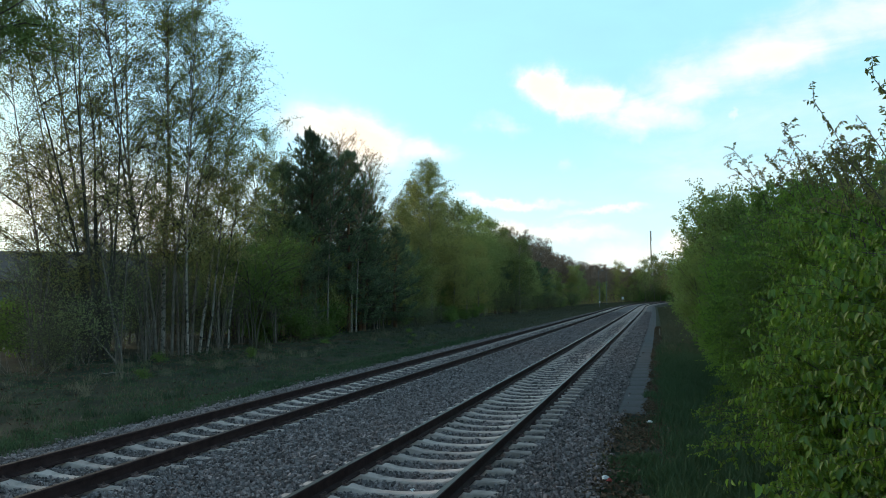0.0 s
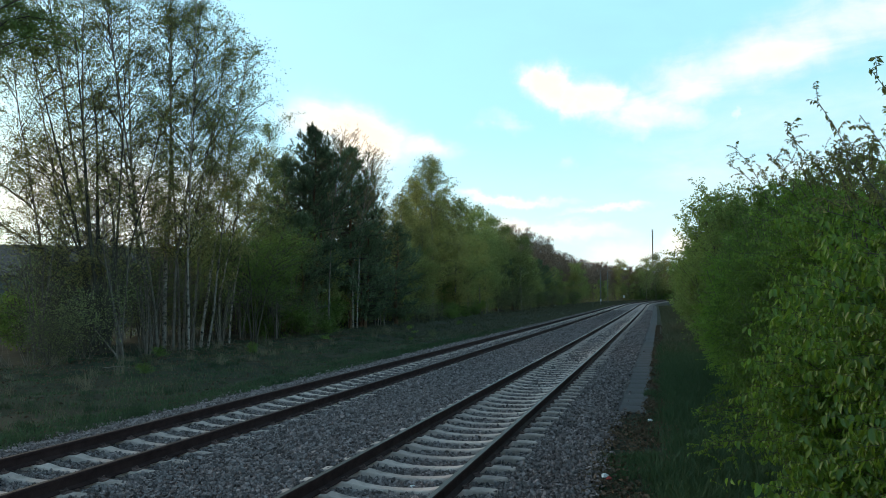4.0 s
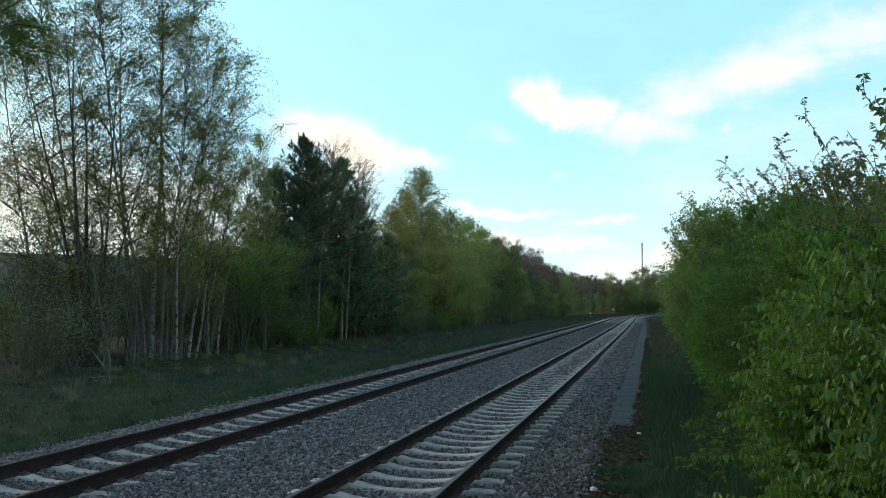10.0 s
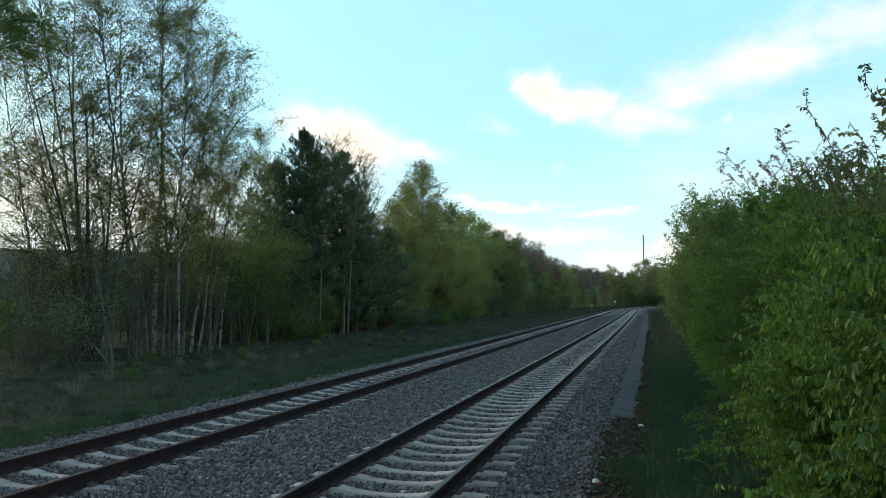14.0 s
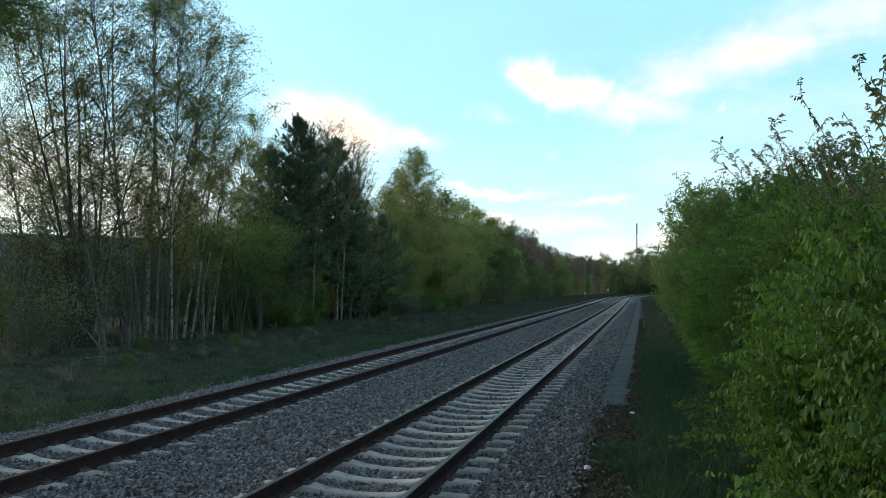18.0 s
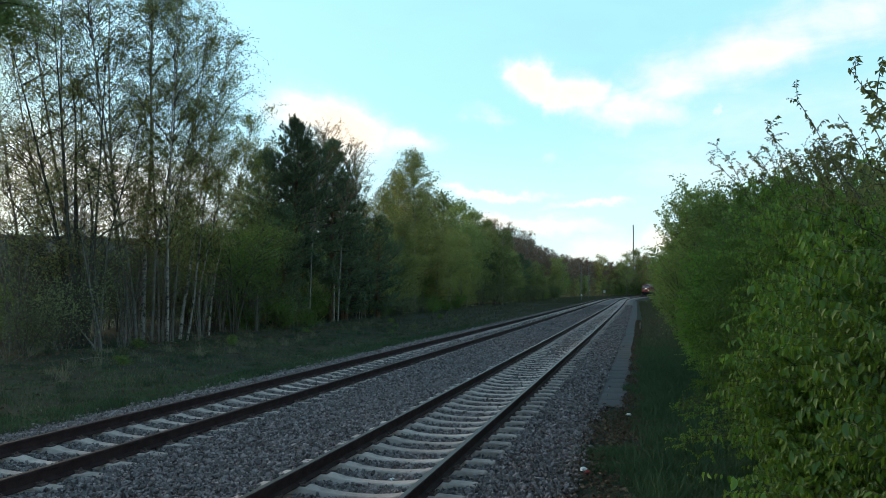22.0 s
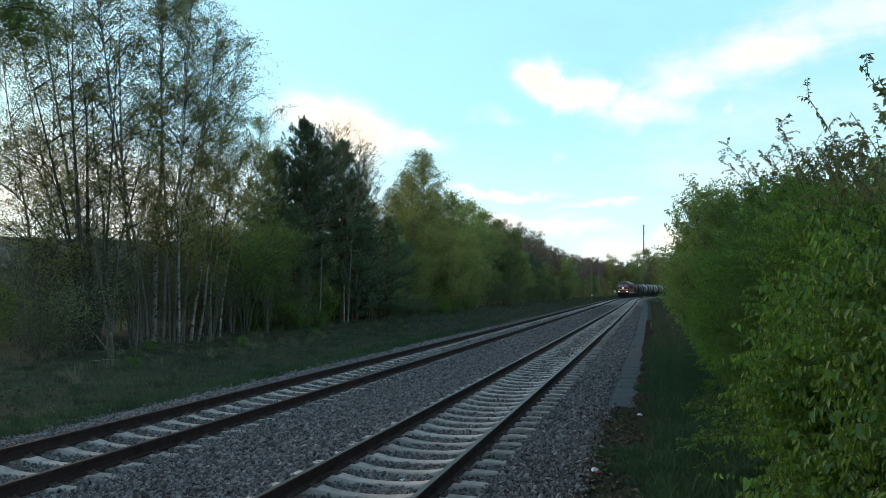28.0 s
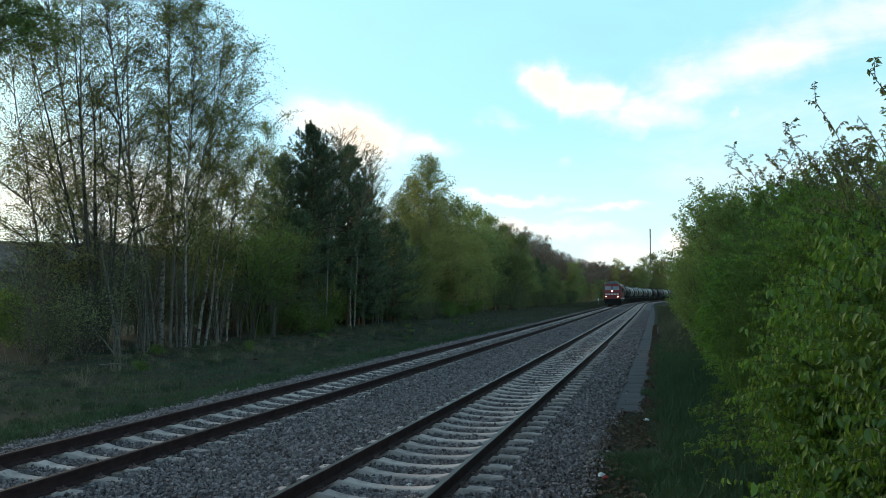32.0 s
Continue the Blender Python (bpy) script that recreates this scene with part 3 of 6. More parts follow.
def stones():
    rs = np.random.RandomState(5)
    bed = bpy.data.objects["ballast_bed"]
    pts = []
    for y0, y1, step in ((2.5, 5.5, 0.07), (5.5, 12, 0.040), (12, 18, 0.046), (18, 27, 0.058), (27, 42, 0.075), (42, 70, 0.11), (70, 115, 0.2)):
        area = (y1 - y0) * 10.5
        n = int(area / step ** 2)
        x, y = rs.uniform(-10.95, -0.72, n), rs.uniform(y0, y1, n)
        # only what the lens can see on the near side
        keep = x > -1.05 * y - 0.5
        # fewer stones on the sleepers
        for off, yy in ((NEAR_TRACK, 0.3), (FAR_TRACK, 0.152)):
            onrail = (np.abs(np.abs(x - off) - 0.7535) < 0.07)
            onsleeper = (np.abs(((y - yy) / 0.6 + 0.5) % 1 - 0.5) * 0.6 < 0.115) & (np.abs(x - off) < 1.13)
            keep &= ~onrail & ~(onsleeper & (rs.uniform(size=n) > 0.02))
        edge = np.clip((x + 10.75) / 0.3, 0, 1) * np.clip((-0.74 - x) / 0.22, 0, 1)
        keep &= rs.uniform(size=n) < 0.08 + 0.92 * edge
        keep &= (x < -0.97 + 0.05 * np.sin(5 * y)) | (y < 15.7) | (rs.uniform(size=n) < 0.03)
        x, y = x[keep], y[keep]
        o = np.array([(-10.9, -0.27), (-10.4, -0.30), (-9.5, -0.06), (-8.7, -0.01), (-8.5, 0.0), (-8.3, -0.03), (-7.43, -0.055), (-6.55, -0.03), (-6.36, 0.012), (-5.25, -0.035), (-4.25, -0.01), (-4.0, -0.04), (-3.08, -0.07), (-2.15, -0.045), (-1.90, -0.018), (-1.45, -0.035), (-0.83, -0.085), (-0.6, -0.09)])
        z = np.interp(x, o[:, 0], o[:, 1]) + rs.uniform(-0.018, 0.02, len(x))
        size = step * rs.uniform(0.32, 0.62, len(x)) * np.where(rs.uniform(size=len(x)) < 0.08, 1.45, 1.0)
        pts.append((np.stack([x + bend(y), y, z], -1), np.minimum(size, 0.034 if y0 < 27 else 0.04)))
    P, S = np.concatenate([p for p, _ in pts]), np.concatenate([s for _, s in pts])
    V = polyhedra(rs, len(P)) * S[:, None, None] + P[:, None]
    # single stones at the foot of the shoulder, one object each
    pick = np.where((P[:, 0] > -1.75) & (P[:, 1] > 8.0) & (P[:, 1] < 10.6))[0][:260]
    rest = np.ones(len(P), bool)
    rest[pick] = False
    shapes = []
    for k in range(12):
        shapes.append(Geo().add(polyhedra(rs, 1)[0], CUBE).mesh("ballast_stone", M_STONE, False))
    for i in pick:
        part("ballast_stone", shapes[int(rs.randint(12))], None, bed, at=Matrix.Translation(P[i].tolist()) @ Euler(rs.uniform(0, 6, 3).tolist()).to_matrix().to_4x4() @ Matrix.Scale(float(S[i]), 4))
    V = V[rest]
    f = (np.arange(len(V)) * 8)[:, None, None] + CUBE[None]
    tagged(part("loose_ballast", Geo().add(V.reshape(-1, 3), f.reshape(-1, 4)), M_STONE, bed, smooth=False), "grey crushed stones of the ballast", kind="stuff")


def cable_trough():
    tr = thing("cable_trough", "concrete cable trough with worn lids beside the track", "cable trough", kind="structure")
    lid = box(Geo(), (-0.27, -0.497, -0.06), (0.27, 0.497, 0.0), bevel=0.006).mesh("lid", M_TROUGH, False)
    for i in range(150):
        y = 16.2 + i * 1.0
        h = heading(y)
        part("lid", lid, None, tr, at=pose(float(bend(y)) - 0.63 + random.uniform(-0.008, 0.008), y, -0.084 + random.uniform(-0.003, 0.003), random.uniform(-.2, .2), random.uniform(-.3, .3), math.degrees(-h) + random.uniform(-0.5, 0.5)))


ground()
ballast()
tracks()
cable_trough()


# ---------------------------------------------------------------- trees
def bezier(a, b, c, k):
    t = np.linspace(0, 1, k)[None, :, None]
    return (1 - t) ** 2 * a[:, None] + 2 * t * (1 - t) * b[:, None] + t * t * c[:, None]


def at_curve(P, which, t):
    """Points at fractions t of the curves P[which]."""
    k = P.shape[1]
    q = np.clip(t * (k - 1), 0, k - 1.001)
    i = q.astype(int)
    w = (q - i)[:, None]
    return P[which, i] * (1 - w) + P[which, i + 1] * w


def grow(seed, height=14.0, stems=1, fan=0.05, radius=0.12, limbs=36, twigs=10, low=0.3, spread=2.6, rise=0.9, droop=0.35, leaves=5000, leaf=(0.07, 0.045), limb_r=0.028, twig_r=0.006, twig_len=0.9, scatter=0.12, taper=1.1, stem_h=0.25, wob=0.25, fine=True, hang=0.4, shape=(0.5, 0.85, 1.0, 0.74, 0.42, 0.14), leafpow=1.5, skew=0.85, lines=None, thick=None):
    """Wood and leaves of a broad-leaved tree: stems, limbs, twigs, and leaves along the twigs."""
    rs = np.random.RandomState(seed)
    stems = len(lines) if lines else stems
    wood, thin, crown = [Geo() for _ in range(stems)], Geo(), Geo()
    az = rs.uniform(0, 2 * np.pi, stems) if stems > 1 else np.array([rs.uniform(0, 6.28)])
    H = height * (1 - stem_h * rs.uniform(0, 1, stems)) if stems > 1 else np.array([height])
    lean = fan * rs.uniform(0.3, 1.2, stems) * H
    k = 12
    t = np.linspace(0, 1, k)
    base = np.stack([np.cos(az), np.sin(az), 0 * az], 1)
    P = base[:, None] * ((0.02 * height * (stems > 1)) + lean[:, None, None] * (t[None, :, None] ** 1.4)) + np.array([0, 0, 1.0]) * (t[None] * H[:, None])[..., None]
    wobble = np.cumsum(rs.normal(0, wob / k, (stems, k, 2)), axis=1)
    P[:, 1:, :2] += wobble[:, 1:] - wobble[:, :1]
    P[:, 0, 2] -= 0.3
    r0 = radius * (H / height) * rs.uniform(0.7, 1.15, stems)
    if lines:
        # stems along given lines: sideways offset and height of a few points each
        for i, line in enumerate(lines):
            q = np.array(line, float)
            u = np.concatenate([[0], np.cumsum(np.hypot(*np.diff(q, axis=0).T))])
            u /= u[-1]
            fine_t = np.linspace(0, 1, 60)
            x, z = (np.convolve(np.pad(np.interp(fine_t, u, q[:, j]), 6, mode="reflect", reflect_type="odd"), np.ones(13) / 13, "valid") for j in (0, 1))
            P[i, :, 0], P[i, :, 2] = np.interp(t, fine_t, x), np.interp(t, fine_t, z)
            P[i, :, 1] = t ** 1.3 * rs.normal(0, 0.07) * q[-1, 1] + rs.normal(0, 0.12 * (stems > 1))
            P[i, 1:, :2] += 0.25 * (wobble[i, 1:] - wobble[i, :1])
            P[i, 0, 2] = -0.3
        r0, base = np.array(thick, float), base * 0.0
    for i in range(stems):
        tubes(wood[i], P[i:i + 1], (r0[i] * (1.02 - t ** 0.85) + 0.008)[None], 7 if radius > 0.03 else 5)
    n = limbs * stems
    which = np.repeat(np.arange(stems), limbs)
    u = low + (0.98 - low) * rs.uniform(0, 1, n) ** skew
    S = at_curve(P, which, u)
    a = rs.uniform(0, 2 * np.pi, n)
    crownness = np.interp((u - low) / (1 - low), [0, 0.15, 0.4, 0.7, 0.9, 1], shape)
    length = spread * crownness * rs.uniform(0.6, 1.15, n) + 0.25
    out = np.stack([np.cos(a), np.sin(a), 0 * a], 1) + base[which] * (0.5 if stems > 1 else 0.0)
    mid = S + out * (length * 0.5)[:, None] + np.array([0, 0, 1.0]) * (length * rise * 0.6)[:, None]
    end = S + out * length[:, None] + np.array([0, 0, 1.0]) * (length * (rise - droop * rs.uniform(0.3, 1.3, n)))[:, None]
    B = bezier(S, mid, end, 6)
    B[:, 1:] += rs.normal(0, 0.05, (n, 5, 3)) * length[:, None, None] * 0.5
    rl = limb_r * (0.45 + 0.55 * length / (spread + 0.25))
    if fine:
        tubes(thin, B, rl[:, None] * np.linspace(1, 0.22, 6)[None] + 0.003, 4)
    else:
        tubes(thin, B[:, ::2], rl[:, None] * np.linspace(1, 0.3, 3)[None] + 0.003, 3)
    m = n * twigs
    wl = np.repeat(np.arange(n), twigs)
    S2 = at_curve(B, wl, rs.uniform(0.15, 1.0, m))
    d = unit(unit(B[wl, -1] - B[wl, 0]) * 0.8 + rs.normal(0, 0.75, (m, 3)))
    tl = twig_len * rs.uniform(0.4, 1.2, m) * (0.25 + 0.75 * length[wl] / (spread + 0.25))
    E2 = S2 + d * tl[:, None] + np.array([0, 0, -1.0]) * (tl * droop * rs.uniform(0, 1.2, m))[:, None]
    Q = bezier(S2, S2 + d * (tl * 0.5)[:, None] + [0, 0, 0.06], E2, 3)
    if fine:
        tubes(thin, Q, np.array([1.0, 0.7, 0.35])[None] * twig_r * np.ones((m, 1)), 3)
    else:
        tubes(thin, Q[:, ::2], np.array([1.0, 0.4])[None] * twig_r * np.ones((m, 1)), 3)
    if leaves:
        weight = (length[wl] / length.max()) ** leafpow
        wt = rs.choice(m, leaves, p=weight / weight.sum())
        C = at_curve(Q, wt, rs.uniform(0.1, 1.0, leaves)) + rs.normal(0, scatter, (leaves, 3)) * [1, 1, 0.8]
        blades(crown, C, leaf[0], leaf[1], rs, droop=hang)
    return wood, thin, crown


def make_tree(name, label, category, wood_mat, twig_mat, leaf_mat, seed, group="", **how):
    tr = thing(name, label, category, group=group)
    wood, thin, crown = grow(seed, **how)
    for w in wood:
        part("stem" if len(wood) > 1 else "trunk", w, wood_mat, tr)
    part("branchwork", thin, twig_mat, tr)
    if crown.n:
        part("crown", crown, leaf_mat, tr, smooth=False)
    return tr


def make_pine(seed, height=13.0, low=0.28, spread=2.3, name="pine_tree", label="dark green Scots pine with a reddish trunk"):
    rs = np.random.RandomState(seed)
    tr = thing(name, label, "pine tree", group="trees along the line")
    wood, thin, crown = Geo(), Geo(), Geo()
    k = 12
    t = np.linspace(0, 1, k)
    P = np.zeros((1, k, 3))
    P[0, :, 2] = t * height
    P[0, 0, 2] = -0.3
    P[0, 1:, :2] += np.cumsum(rs.normal(0, 0.05, (k - 1, 2)), 0)
    tubes(wood, P, (0.16 * (1.04 - t ** 1.1) + 0.012)[None], 8)
    whorls = int(height * (1 - low) / 0.33)
    u = np.repeat(np.linspace(low, 0.985, whorls), 5) + rs.normal(0, 0.008, whorls * 5)
    n = len(u)
    S = at_curve(P, np.zeros(n, int), u)
    a = rs.uniform(0, 2 * np.pi, n)
    shape = np.interp(u, [low, low + 0.12, 0.5, 0.75, 0.9, 1.0], [0.7, 0.95, 1.0, 0.70, 0.36, 0.06])
    ln = spread * shape * rs.uniform(0.55, 1.2, n)
    out = np.stack([np.cos(a), np.sin(a), 0 * a], 1)
    rise = np.interp(u, [low, 0.6, 1.0], [0.05, 0.30, 0.75]) + rs.normal(0, 0.15, n)
    E = S + out * ln[:, None] + np.array([0, 0, 1.0]) * (ln * rise + 0.12)[:, None]
    B = bezier(S, S + out * (ln * 0.55)[:, None] + np.array([0, 0, 1.0]) * (ln * rise * 0.25)[:, None], E, 5)
    tubes(thin, B, (0.03 * (0.4 + ln / spread))[:, None] * np.linspace(1, 0.25, 5)[None], 4)
    per = 15
    wl = np.repeat(np.arange(n), per)
    C = at_curve(B, wl, rs.uniform(0.3, 1.0, n * per)) + rs.normal(0, 0.10, (n * per, 3))
    tipdir = unit(unit(E - S)[wl] * 0.6 + rs.normal(0, 0.5, (n * per, 3)) + [0, 0, 1.1])
    tip = C + tipdir * (0.38 * rs.uniform(0.5, 1.2, n * per))[:, None]
    tubes(thin, np.stack([C, tip], 1), np.tile([0.012, 0.006], (n * per, 1)), 3)
    # needle shoots: bottle brushes of flat needles
    q = 17
    wq = np.repeat(np.arange(n * per), q)
    f = rs.uniform(0.0, 1.05, len(wq))[:, None]
    B0 = C[wq] * (1 - f) + tip[wq] * f
    nd = unit(tipdir[wq] * 0.9 + rs.normal(0, 0.7, (len(wq), 3)))
    L = rs.uniform(0.12, 0.20, len(wq))[:, None]
    sd = unit(np.cross(nd, rs.normal(size=(len(wq), 3)))) * 0.024
    crown.add(np.stack([B0 - sd, B0 + sd, B0 + nd * L], 1), np.arange(3 * len(wq)).reshape(-1, 3))
    part("trunk", wood, M_PINEBARK, tr)
    part("branchwork", thin, M_TWIG, tr)
    part("crown", crown, M_NEEDLE, tr, "dark bluish green needles", smooth=False)
    return tr


def stand(tr, x, y, turn=0.0, size=1.0, sink=0.05):
    """Sets a tree down at x sideways from the line, y along it."""
    X = float(bend(min(y, 430))) + x
    tr.matrix_basis = Matrix.Translation((X, y, float(ground_z(X, y)) - sink)) @ Euler((0, 0, radians(turn))).to_matrix().to_4x4()
    tr.scale = (size,) * 3
    return tr


def again(tr, x, y, turn, size):
    X = float(bend(min(y, 430))) + x
    c = copy_thing(tr, Matrix.Identity(4))
    c.matrix_basis = Matrix.Translation((X, y, float(ground_z(X, y)) - 0.05)) @ Euler((0, 0, radians(turn))).to_matrix().to_4x4() @ Matrix.Scale(size, 4)
    return c


WOODS = "trees along the line"
BIRCH_LABEL = "slender birch with white bark and sparse young leaves"


# tall green trees past the big birch: sideways, along, kind, size
RIDGE = ((-25.0, 96.0, 1, 1.22), (-24.2, 101.0, 2, 1.16), (-25.5, 106.0, 1, 1.24), (-24.4, 111.0, 2, 1.16), (-25.8, 116.0, 1, 1.22), (-24.6, 121.5, 2, 1.14), (-25.5, 127.0, 0, 1.14), (-24.4, 133.0, 1, 1.02))


def woods_left():
    rs = random.Random(11)
    # the birch clump opposite: place, stem line (sideways, up), stem radius, leaves
    birches = (
        (-22.15, 29.3, ((0, 0), (-0.6, 4.1), (-1.6, 10.2), (-2.5, 19.1)), 0.085, 4300),
        (-22.42, 31.0, ((0, 0), (0.0, 4.3), (0.3, 8.8), (0.0, 14.3), (-0.3, 19.9)), 0.125, 8200),
        (-21.59, 30.5, ((0, 0), (0.0, 4.0), (0.8, 8.7), (0.9, 13.4), (1.0, 17.5)), 0.08, 5200),
        (-21.37, 31.0, ((0, 0), (0.1, 4.3), (1.0, 8.2), (2.0, 12.4), (2.1, 14.8)), 0.07, 4300),
        (-21.81, 33.0, ((0, 0), (0.4, 3.0), (1.5, 9.7), (2.3, 12.8), (2.6, 14.6)), 0.085, 3200),
        (-21.11, 32.5, ((0, 0), (0.4, 2.2), (0.4, 6.0), (0.6, 9.0), (0.8, 12.6)), 0.06, 3800),
        (-21.29, 34.0, ((0, 0), (-0.1, 2.5), (0.8, 5.8), (2.0, 9.5)), 0.05, 4600),
        (-22.04, 36.0, ((0, 0), (0.3, 3.1), (1.2, 6.6), (2.7, 11.5)), 0.05, 5200),
        (-21.63, 29.5, ((0, 0), (-0.3, 4.0), (-0.9, 8.6), (-1.2, 14.9), (-1.5, 18.4)), 0.08, 4600),
        (-21.55, 29.0, ((0, 0), (-0.5, 4.0), (-1.4, 8.5), (-1.8, 13.7), (-2.6, 18.6)), 0.07, 4000),
        (-21.93, 31.5, ((0, 0), (-0.1, 4.3), (-0.1, 8.9), (0.0, 15.5), (-0.2, 19.2)), 0.07, 5200),
        (-21.54, 32.0, ((0, 0), (0.2, 4.1), (0.9, 8.1), (1.1, 11.7), (0.8, 16.4)), 0.065, 5000),
        (-20.54, 30.2, ((0, 0), (0.0, 4.0), (0.2, 7.8), (0.7, 13.8), (0.9, 17.0)), 0.06, 4600),
    )
    kinds = []
    for i, (x, y, line, r, n) in enumerate(birches):
        h = line[-1][1]
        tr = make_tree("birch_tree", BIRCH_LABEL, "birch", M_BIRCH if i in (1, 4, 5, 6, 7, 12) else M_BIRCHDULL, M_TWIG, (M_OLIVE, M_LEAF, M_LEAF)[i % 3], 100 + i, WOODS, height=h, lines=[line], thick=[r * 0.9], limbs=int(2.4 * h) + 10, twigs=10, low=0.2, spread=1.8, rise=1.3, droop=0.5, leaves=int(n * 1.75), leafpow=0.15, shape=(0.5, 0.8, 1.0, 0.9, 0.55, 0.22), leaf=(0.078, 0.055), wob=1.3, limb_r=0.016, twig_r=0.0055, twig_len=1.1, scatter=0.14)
        kinds.append(stand(tr, x, y))
    again(kinds[8], -25.4, 30.5, 0, 1.12)
    again(kinds[0], -23.9, 28.3, 0, 1.05)
    # more birches deeper in the wood
    for x, y, k, s in ((-26.8, 41.0, 11, 0.62), (-28.6, 36.5, 9, 0.8), (-27.6, 31.5, 8, 0.95), (-27.0, 25.0, 2, 1.1), (-26.0, 27.5, 3, 1.0), (-30.5, 33.0, 10, 0.9)):
        again(kinds[k], x, y, rs.uniform(0, 360), s)
    # dark many-stemmed alder beside the birches, fanning out
    fan = (((0, 0), (-0.8, 5.4), (-1.1, 9.8), (-2.1, 13.6)), ((0.1, 0), (-0.5, 5.3), (-0.6, 9.5), (-0.8, 14.2)), ((-0.1, 0), (-1.3, 5.3), (-2.6, 10.3), (-3.5, 13.2)), ((-0.1, 0), (-1.8, 5.6), (-3.2, 7.9), (-5.1, 9.7)),
           ((-0.3, 0), (-2.3, 4.9), (-4.1, 6.9), (-6.6, 7.9)), ((-0.3, 0), (-2.6, 3.9), (-4.3, 5.2), (-6.5, 5.7)), ((0.2, 0), (0.1, 5.3), (-0.9, 8.3), (-1.7, 12.0)), ((0.3, 0), (0.6, 5.1), (0.7, 8.2), (0.8, 12.5)),
           ((-0.1, 0), (-1.1, 4.1), (-2.2, 6.1), (-4.2, 9.9)), ((0.3, 0), (1.2, 4.6), (1.9, 7.4), (2.5, 10.5)))
    alder = make_tree("alder_tree", "dark many-stemmed alder with thin spreading limbs", "tree", M_BARK, M_TWIG, M_OLIVE, 150, WOODS, height=13.0, lines=fan, thick=(0.12, 0.11, 0.10, 0.07, 0.06, 0.055, 0.08, 0.08, 0.07, 0.06), limbs=22, twigs=10, low=0.2, spread=2.0, rise=0.75, droop=0.3, leaves=20000, leafpow=0.2, leaf=(0.078, 0.055), twig_r=0.0065, limb_r=0.02, scatter=0.14, shape=(0.5, 0.9, 1.0, 0.9, 0.7, 0.4))
    stand(alder, -22.68, 27.2)
    again(alder, -27.0, 22.4, 30, 0.7)
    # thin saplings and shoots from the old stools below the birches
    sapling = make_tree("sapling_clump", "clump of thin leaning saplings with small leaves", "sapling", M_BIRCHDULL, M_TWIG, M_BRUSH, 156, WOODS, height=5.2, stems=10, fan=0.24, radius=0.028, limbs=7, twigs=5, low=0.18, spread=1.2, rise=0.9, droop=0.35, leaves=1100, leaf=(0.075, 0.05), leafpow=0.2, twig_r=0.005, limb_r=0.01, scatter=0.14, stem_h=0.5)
    stand(sapling, -21.3, 26.6, 40)
    for x, y, turn, k in ((-21.2, 28.2, 100, 0.85), (-21.0, 30.9, 200, 0.8), (-20.9, 33.4, 300, 0.8), (-23.9, 25.0, 150, 1.0), (-24.6, 29.6, 20, 1.15), (-24.0, 32.6, 250, 1.1), (-22.6, 38.2, 70, 0.9), (-21.4, 40.0, 10, 0.7), (-25.4, 27.0, 340, 1.1)):
        again(sapling, x, y, turn, k)
    stem = make_tree("leaning_stem", "bare grey leaning stem at the wood's edge", "tree", M_BIRCHDULL, M_TWIG, M_OLIVE, 155, height=6.5, lines=[((0, 0), (-0.6, 2.3), (-1.1, 4.5), (-1.0, 6.5)), ((0, 0), (-1.5, 1.6), (-2.6, 2.6))], thick=(0.035, 0.025), limbs=7, twigs=5, low=0.4, spread=1.2, leaves=0)
    stand(stem, -20.4, 25.6)
    leafed = make_tree("birch_tree", "birch with a dense green crown over the grass", "birch", M_BIRCHDULL, M_TWIG, M_CANOPY, 160, WOODS, height=17.5, limbs=52, twigs=11, low=0.56, spread=3.4, rise=0.9, droop=0.6, leaves=30000, leaf=(0.09, 0.06), leafpow=0.3, shape=(0.6, 0.85, 1.0, 0.95, 0.8, 0.5), twig_r=0.006)
    stand(leafed, -24.2, 22.2, 40, 1.05)
    again(leafed, -27.5, 24.6, 160, 1.05)
    # willow and other shrubs below them
    willow = make_tree("willow_shrub", "rounded green willow shrub under the birches", "shrub", M_BARK, M_TWIG, M_GREEN, 170, WOODS, height=6.3, stems=7, fan=0.25, radius=0.04, fine=False, limbs=16, twigs=6, low=0.28, spread=1.4, rise=0.8, droop=0.3, leaves=11000, leaf=(0.085, 0.045), twig_len=0.7, scatter=0.16)
    stand(willow, -21.0, 36.8, 0, 1.05)
    again(willow, -22.6, 41.0, 130, 1.15)
    again(willow, -24.2, 38.4, 220, 1.1)
    for x, y, s in ((-25.5, 42.5, 1.0), (-27.5, 36.0, 0.85), (-24.2, 45.0, 0.95), (-26.5, 49.5, 1.15), (-29.5, 33.0, 0.8), (-25.0, 66.0, 1.1), (-24.5, 58.5, 1.1), (-27.0, 61.5, 1.3), (-25.2, 69.0, 1.2), (-26.0, 75.0, 1.4), (-25.0, 82.5, 1.3), (-24.0, 91.0, 1.3)):
        again(willow, x, y, rs.uniform(0, 360), s)
    brush = make_tree("brushwood", "low tangled brushwood with few young leaves", "shrub", M_BARK, M_TWIG, M_BRUSH, 180, "brushwood along the line", height=3.2, stems=6, fine=False, fan=0.5, radius=0.025, limbs=14, twigs=5, low=0.1, spread=1.1, rise=0.5, droop=0.4, leaves=2800, leaf=(0.08, 0.05), twig_len=0.7, scatter=0.2, limb_r=0.012)
    stand(brush, -21.4, 24.5, 0)
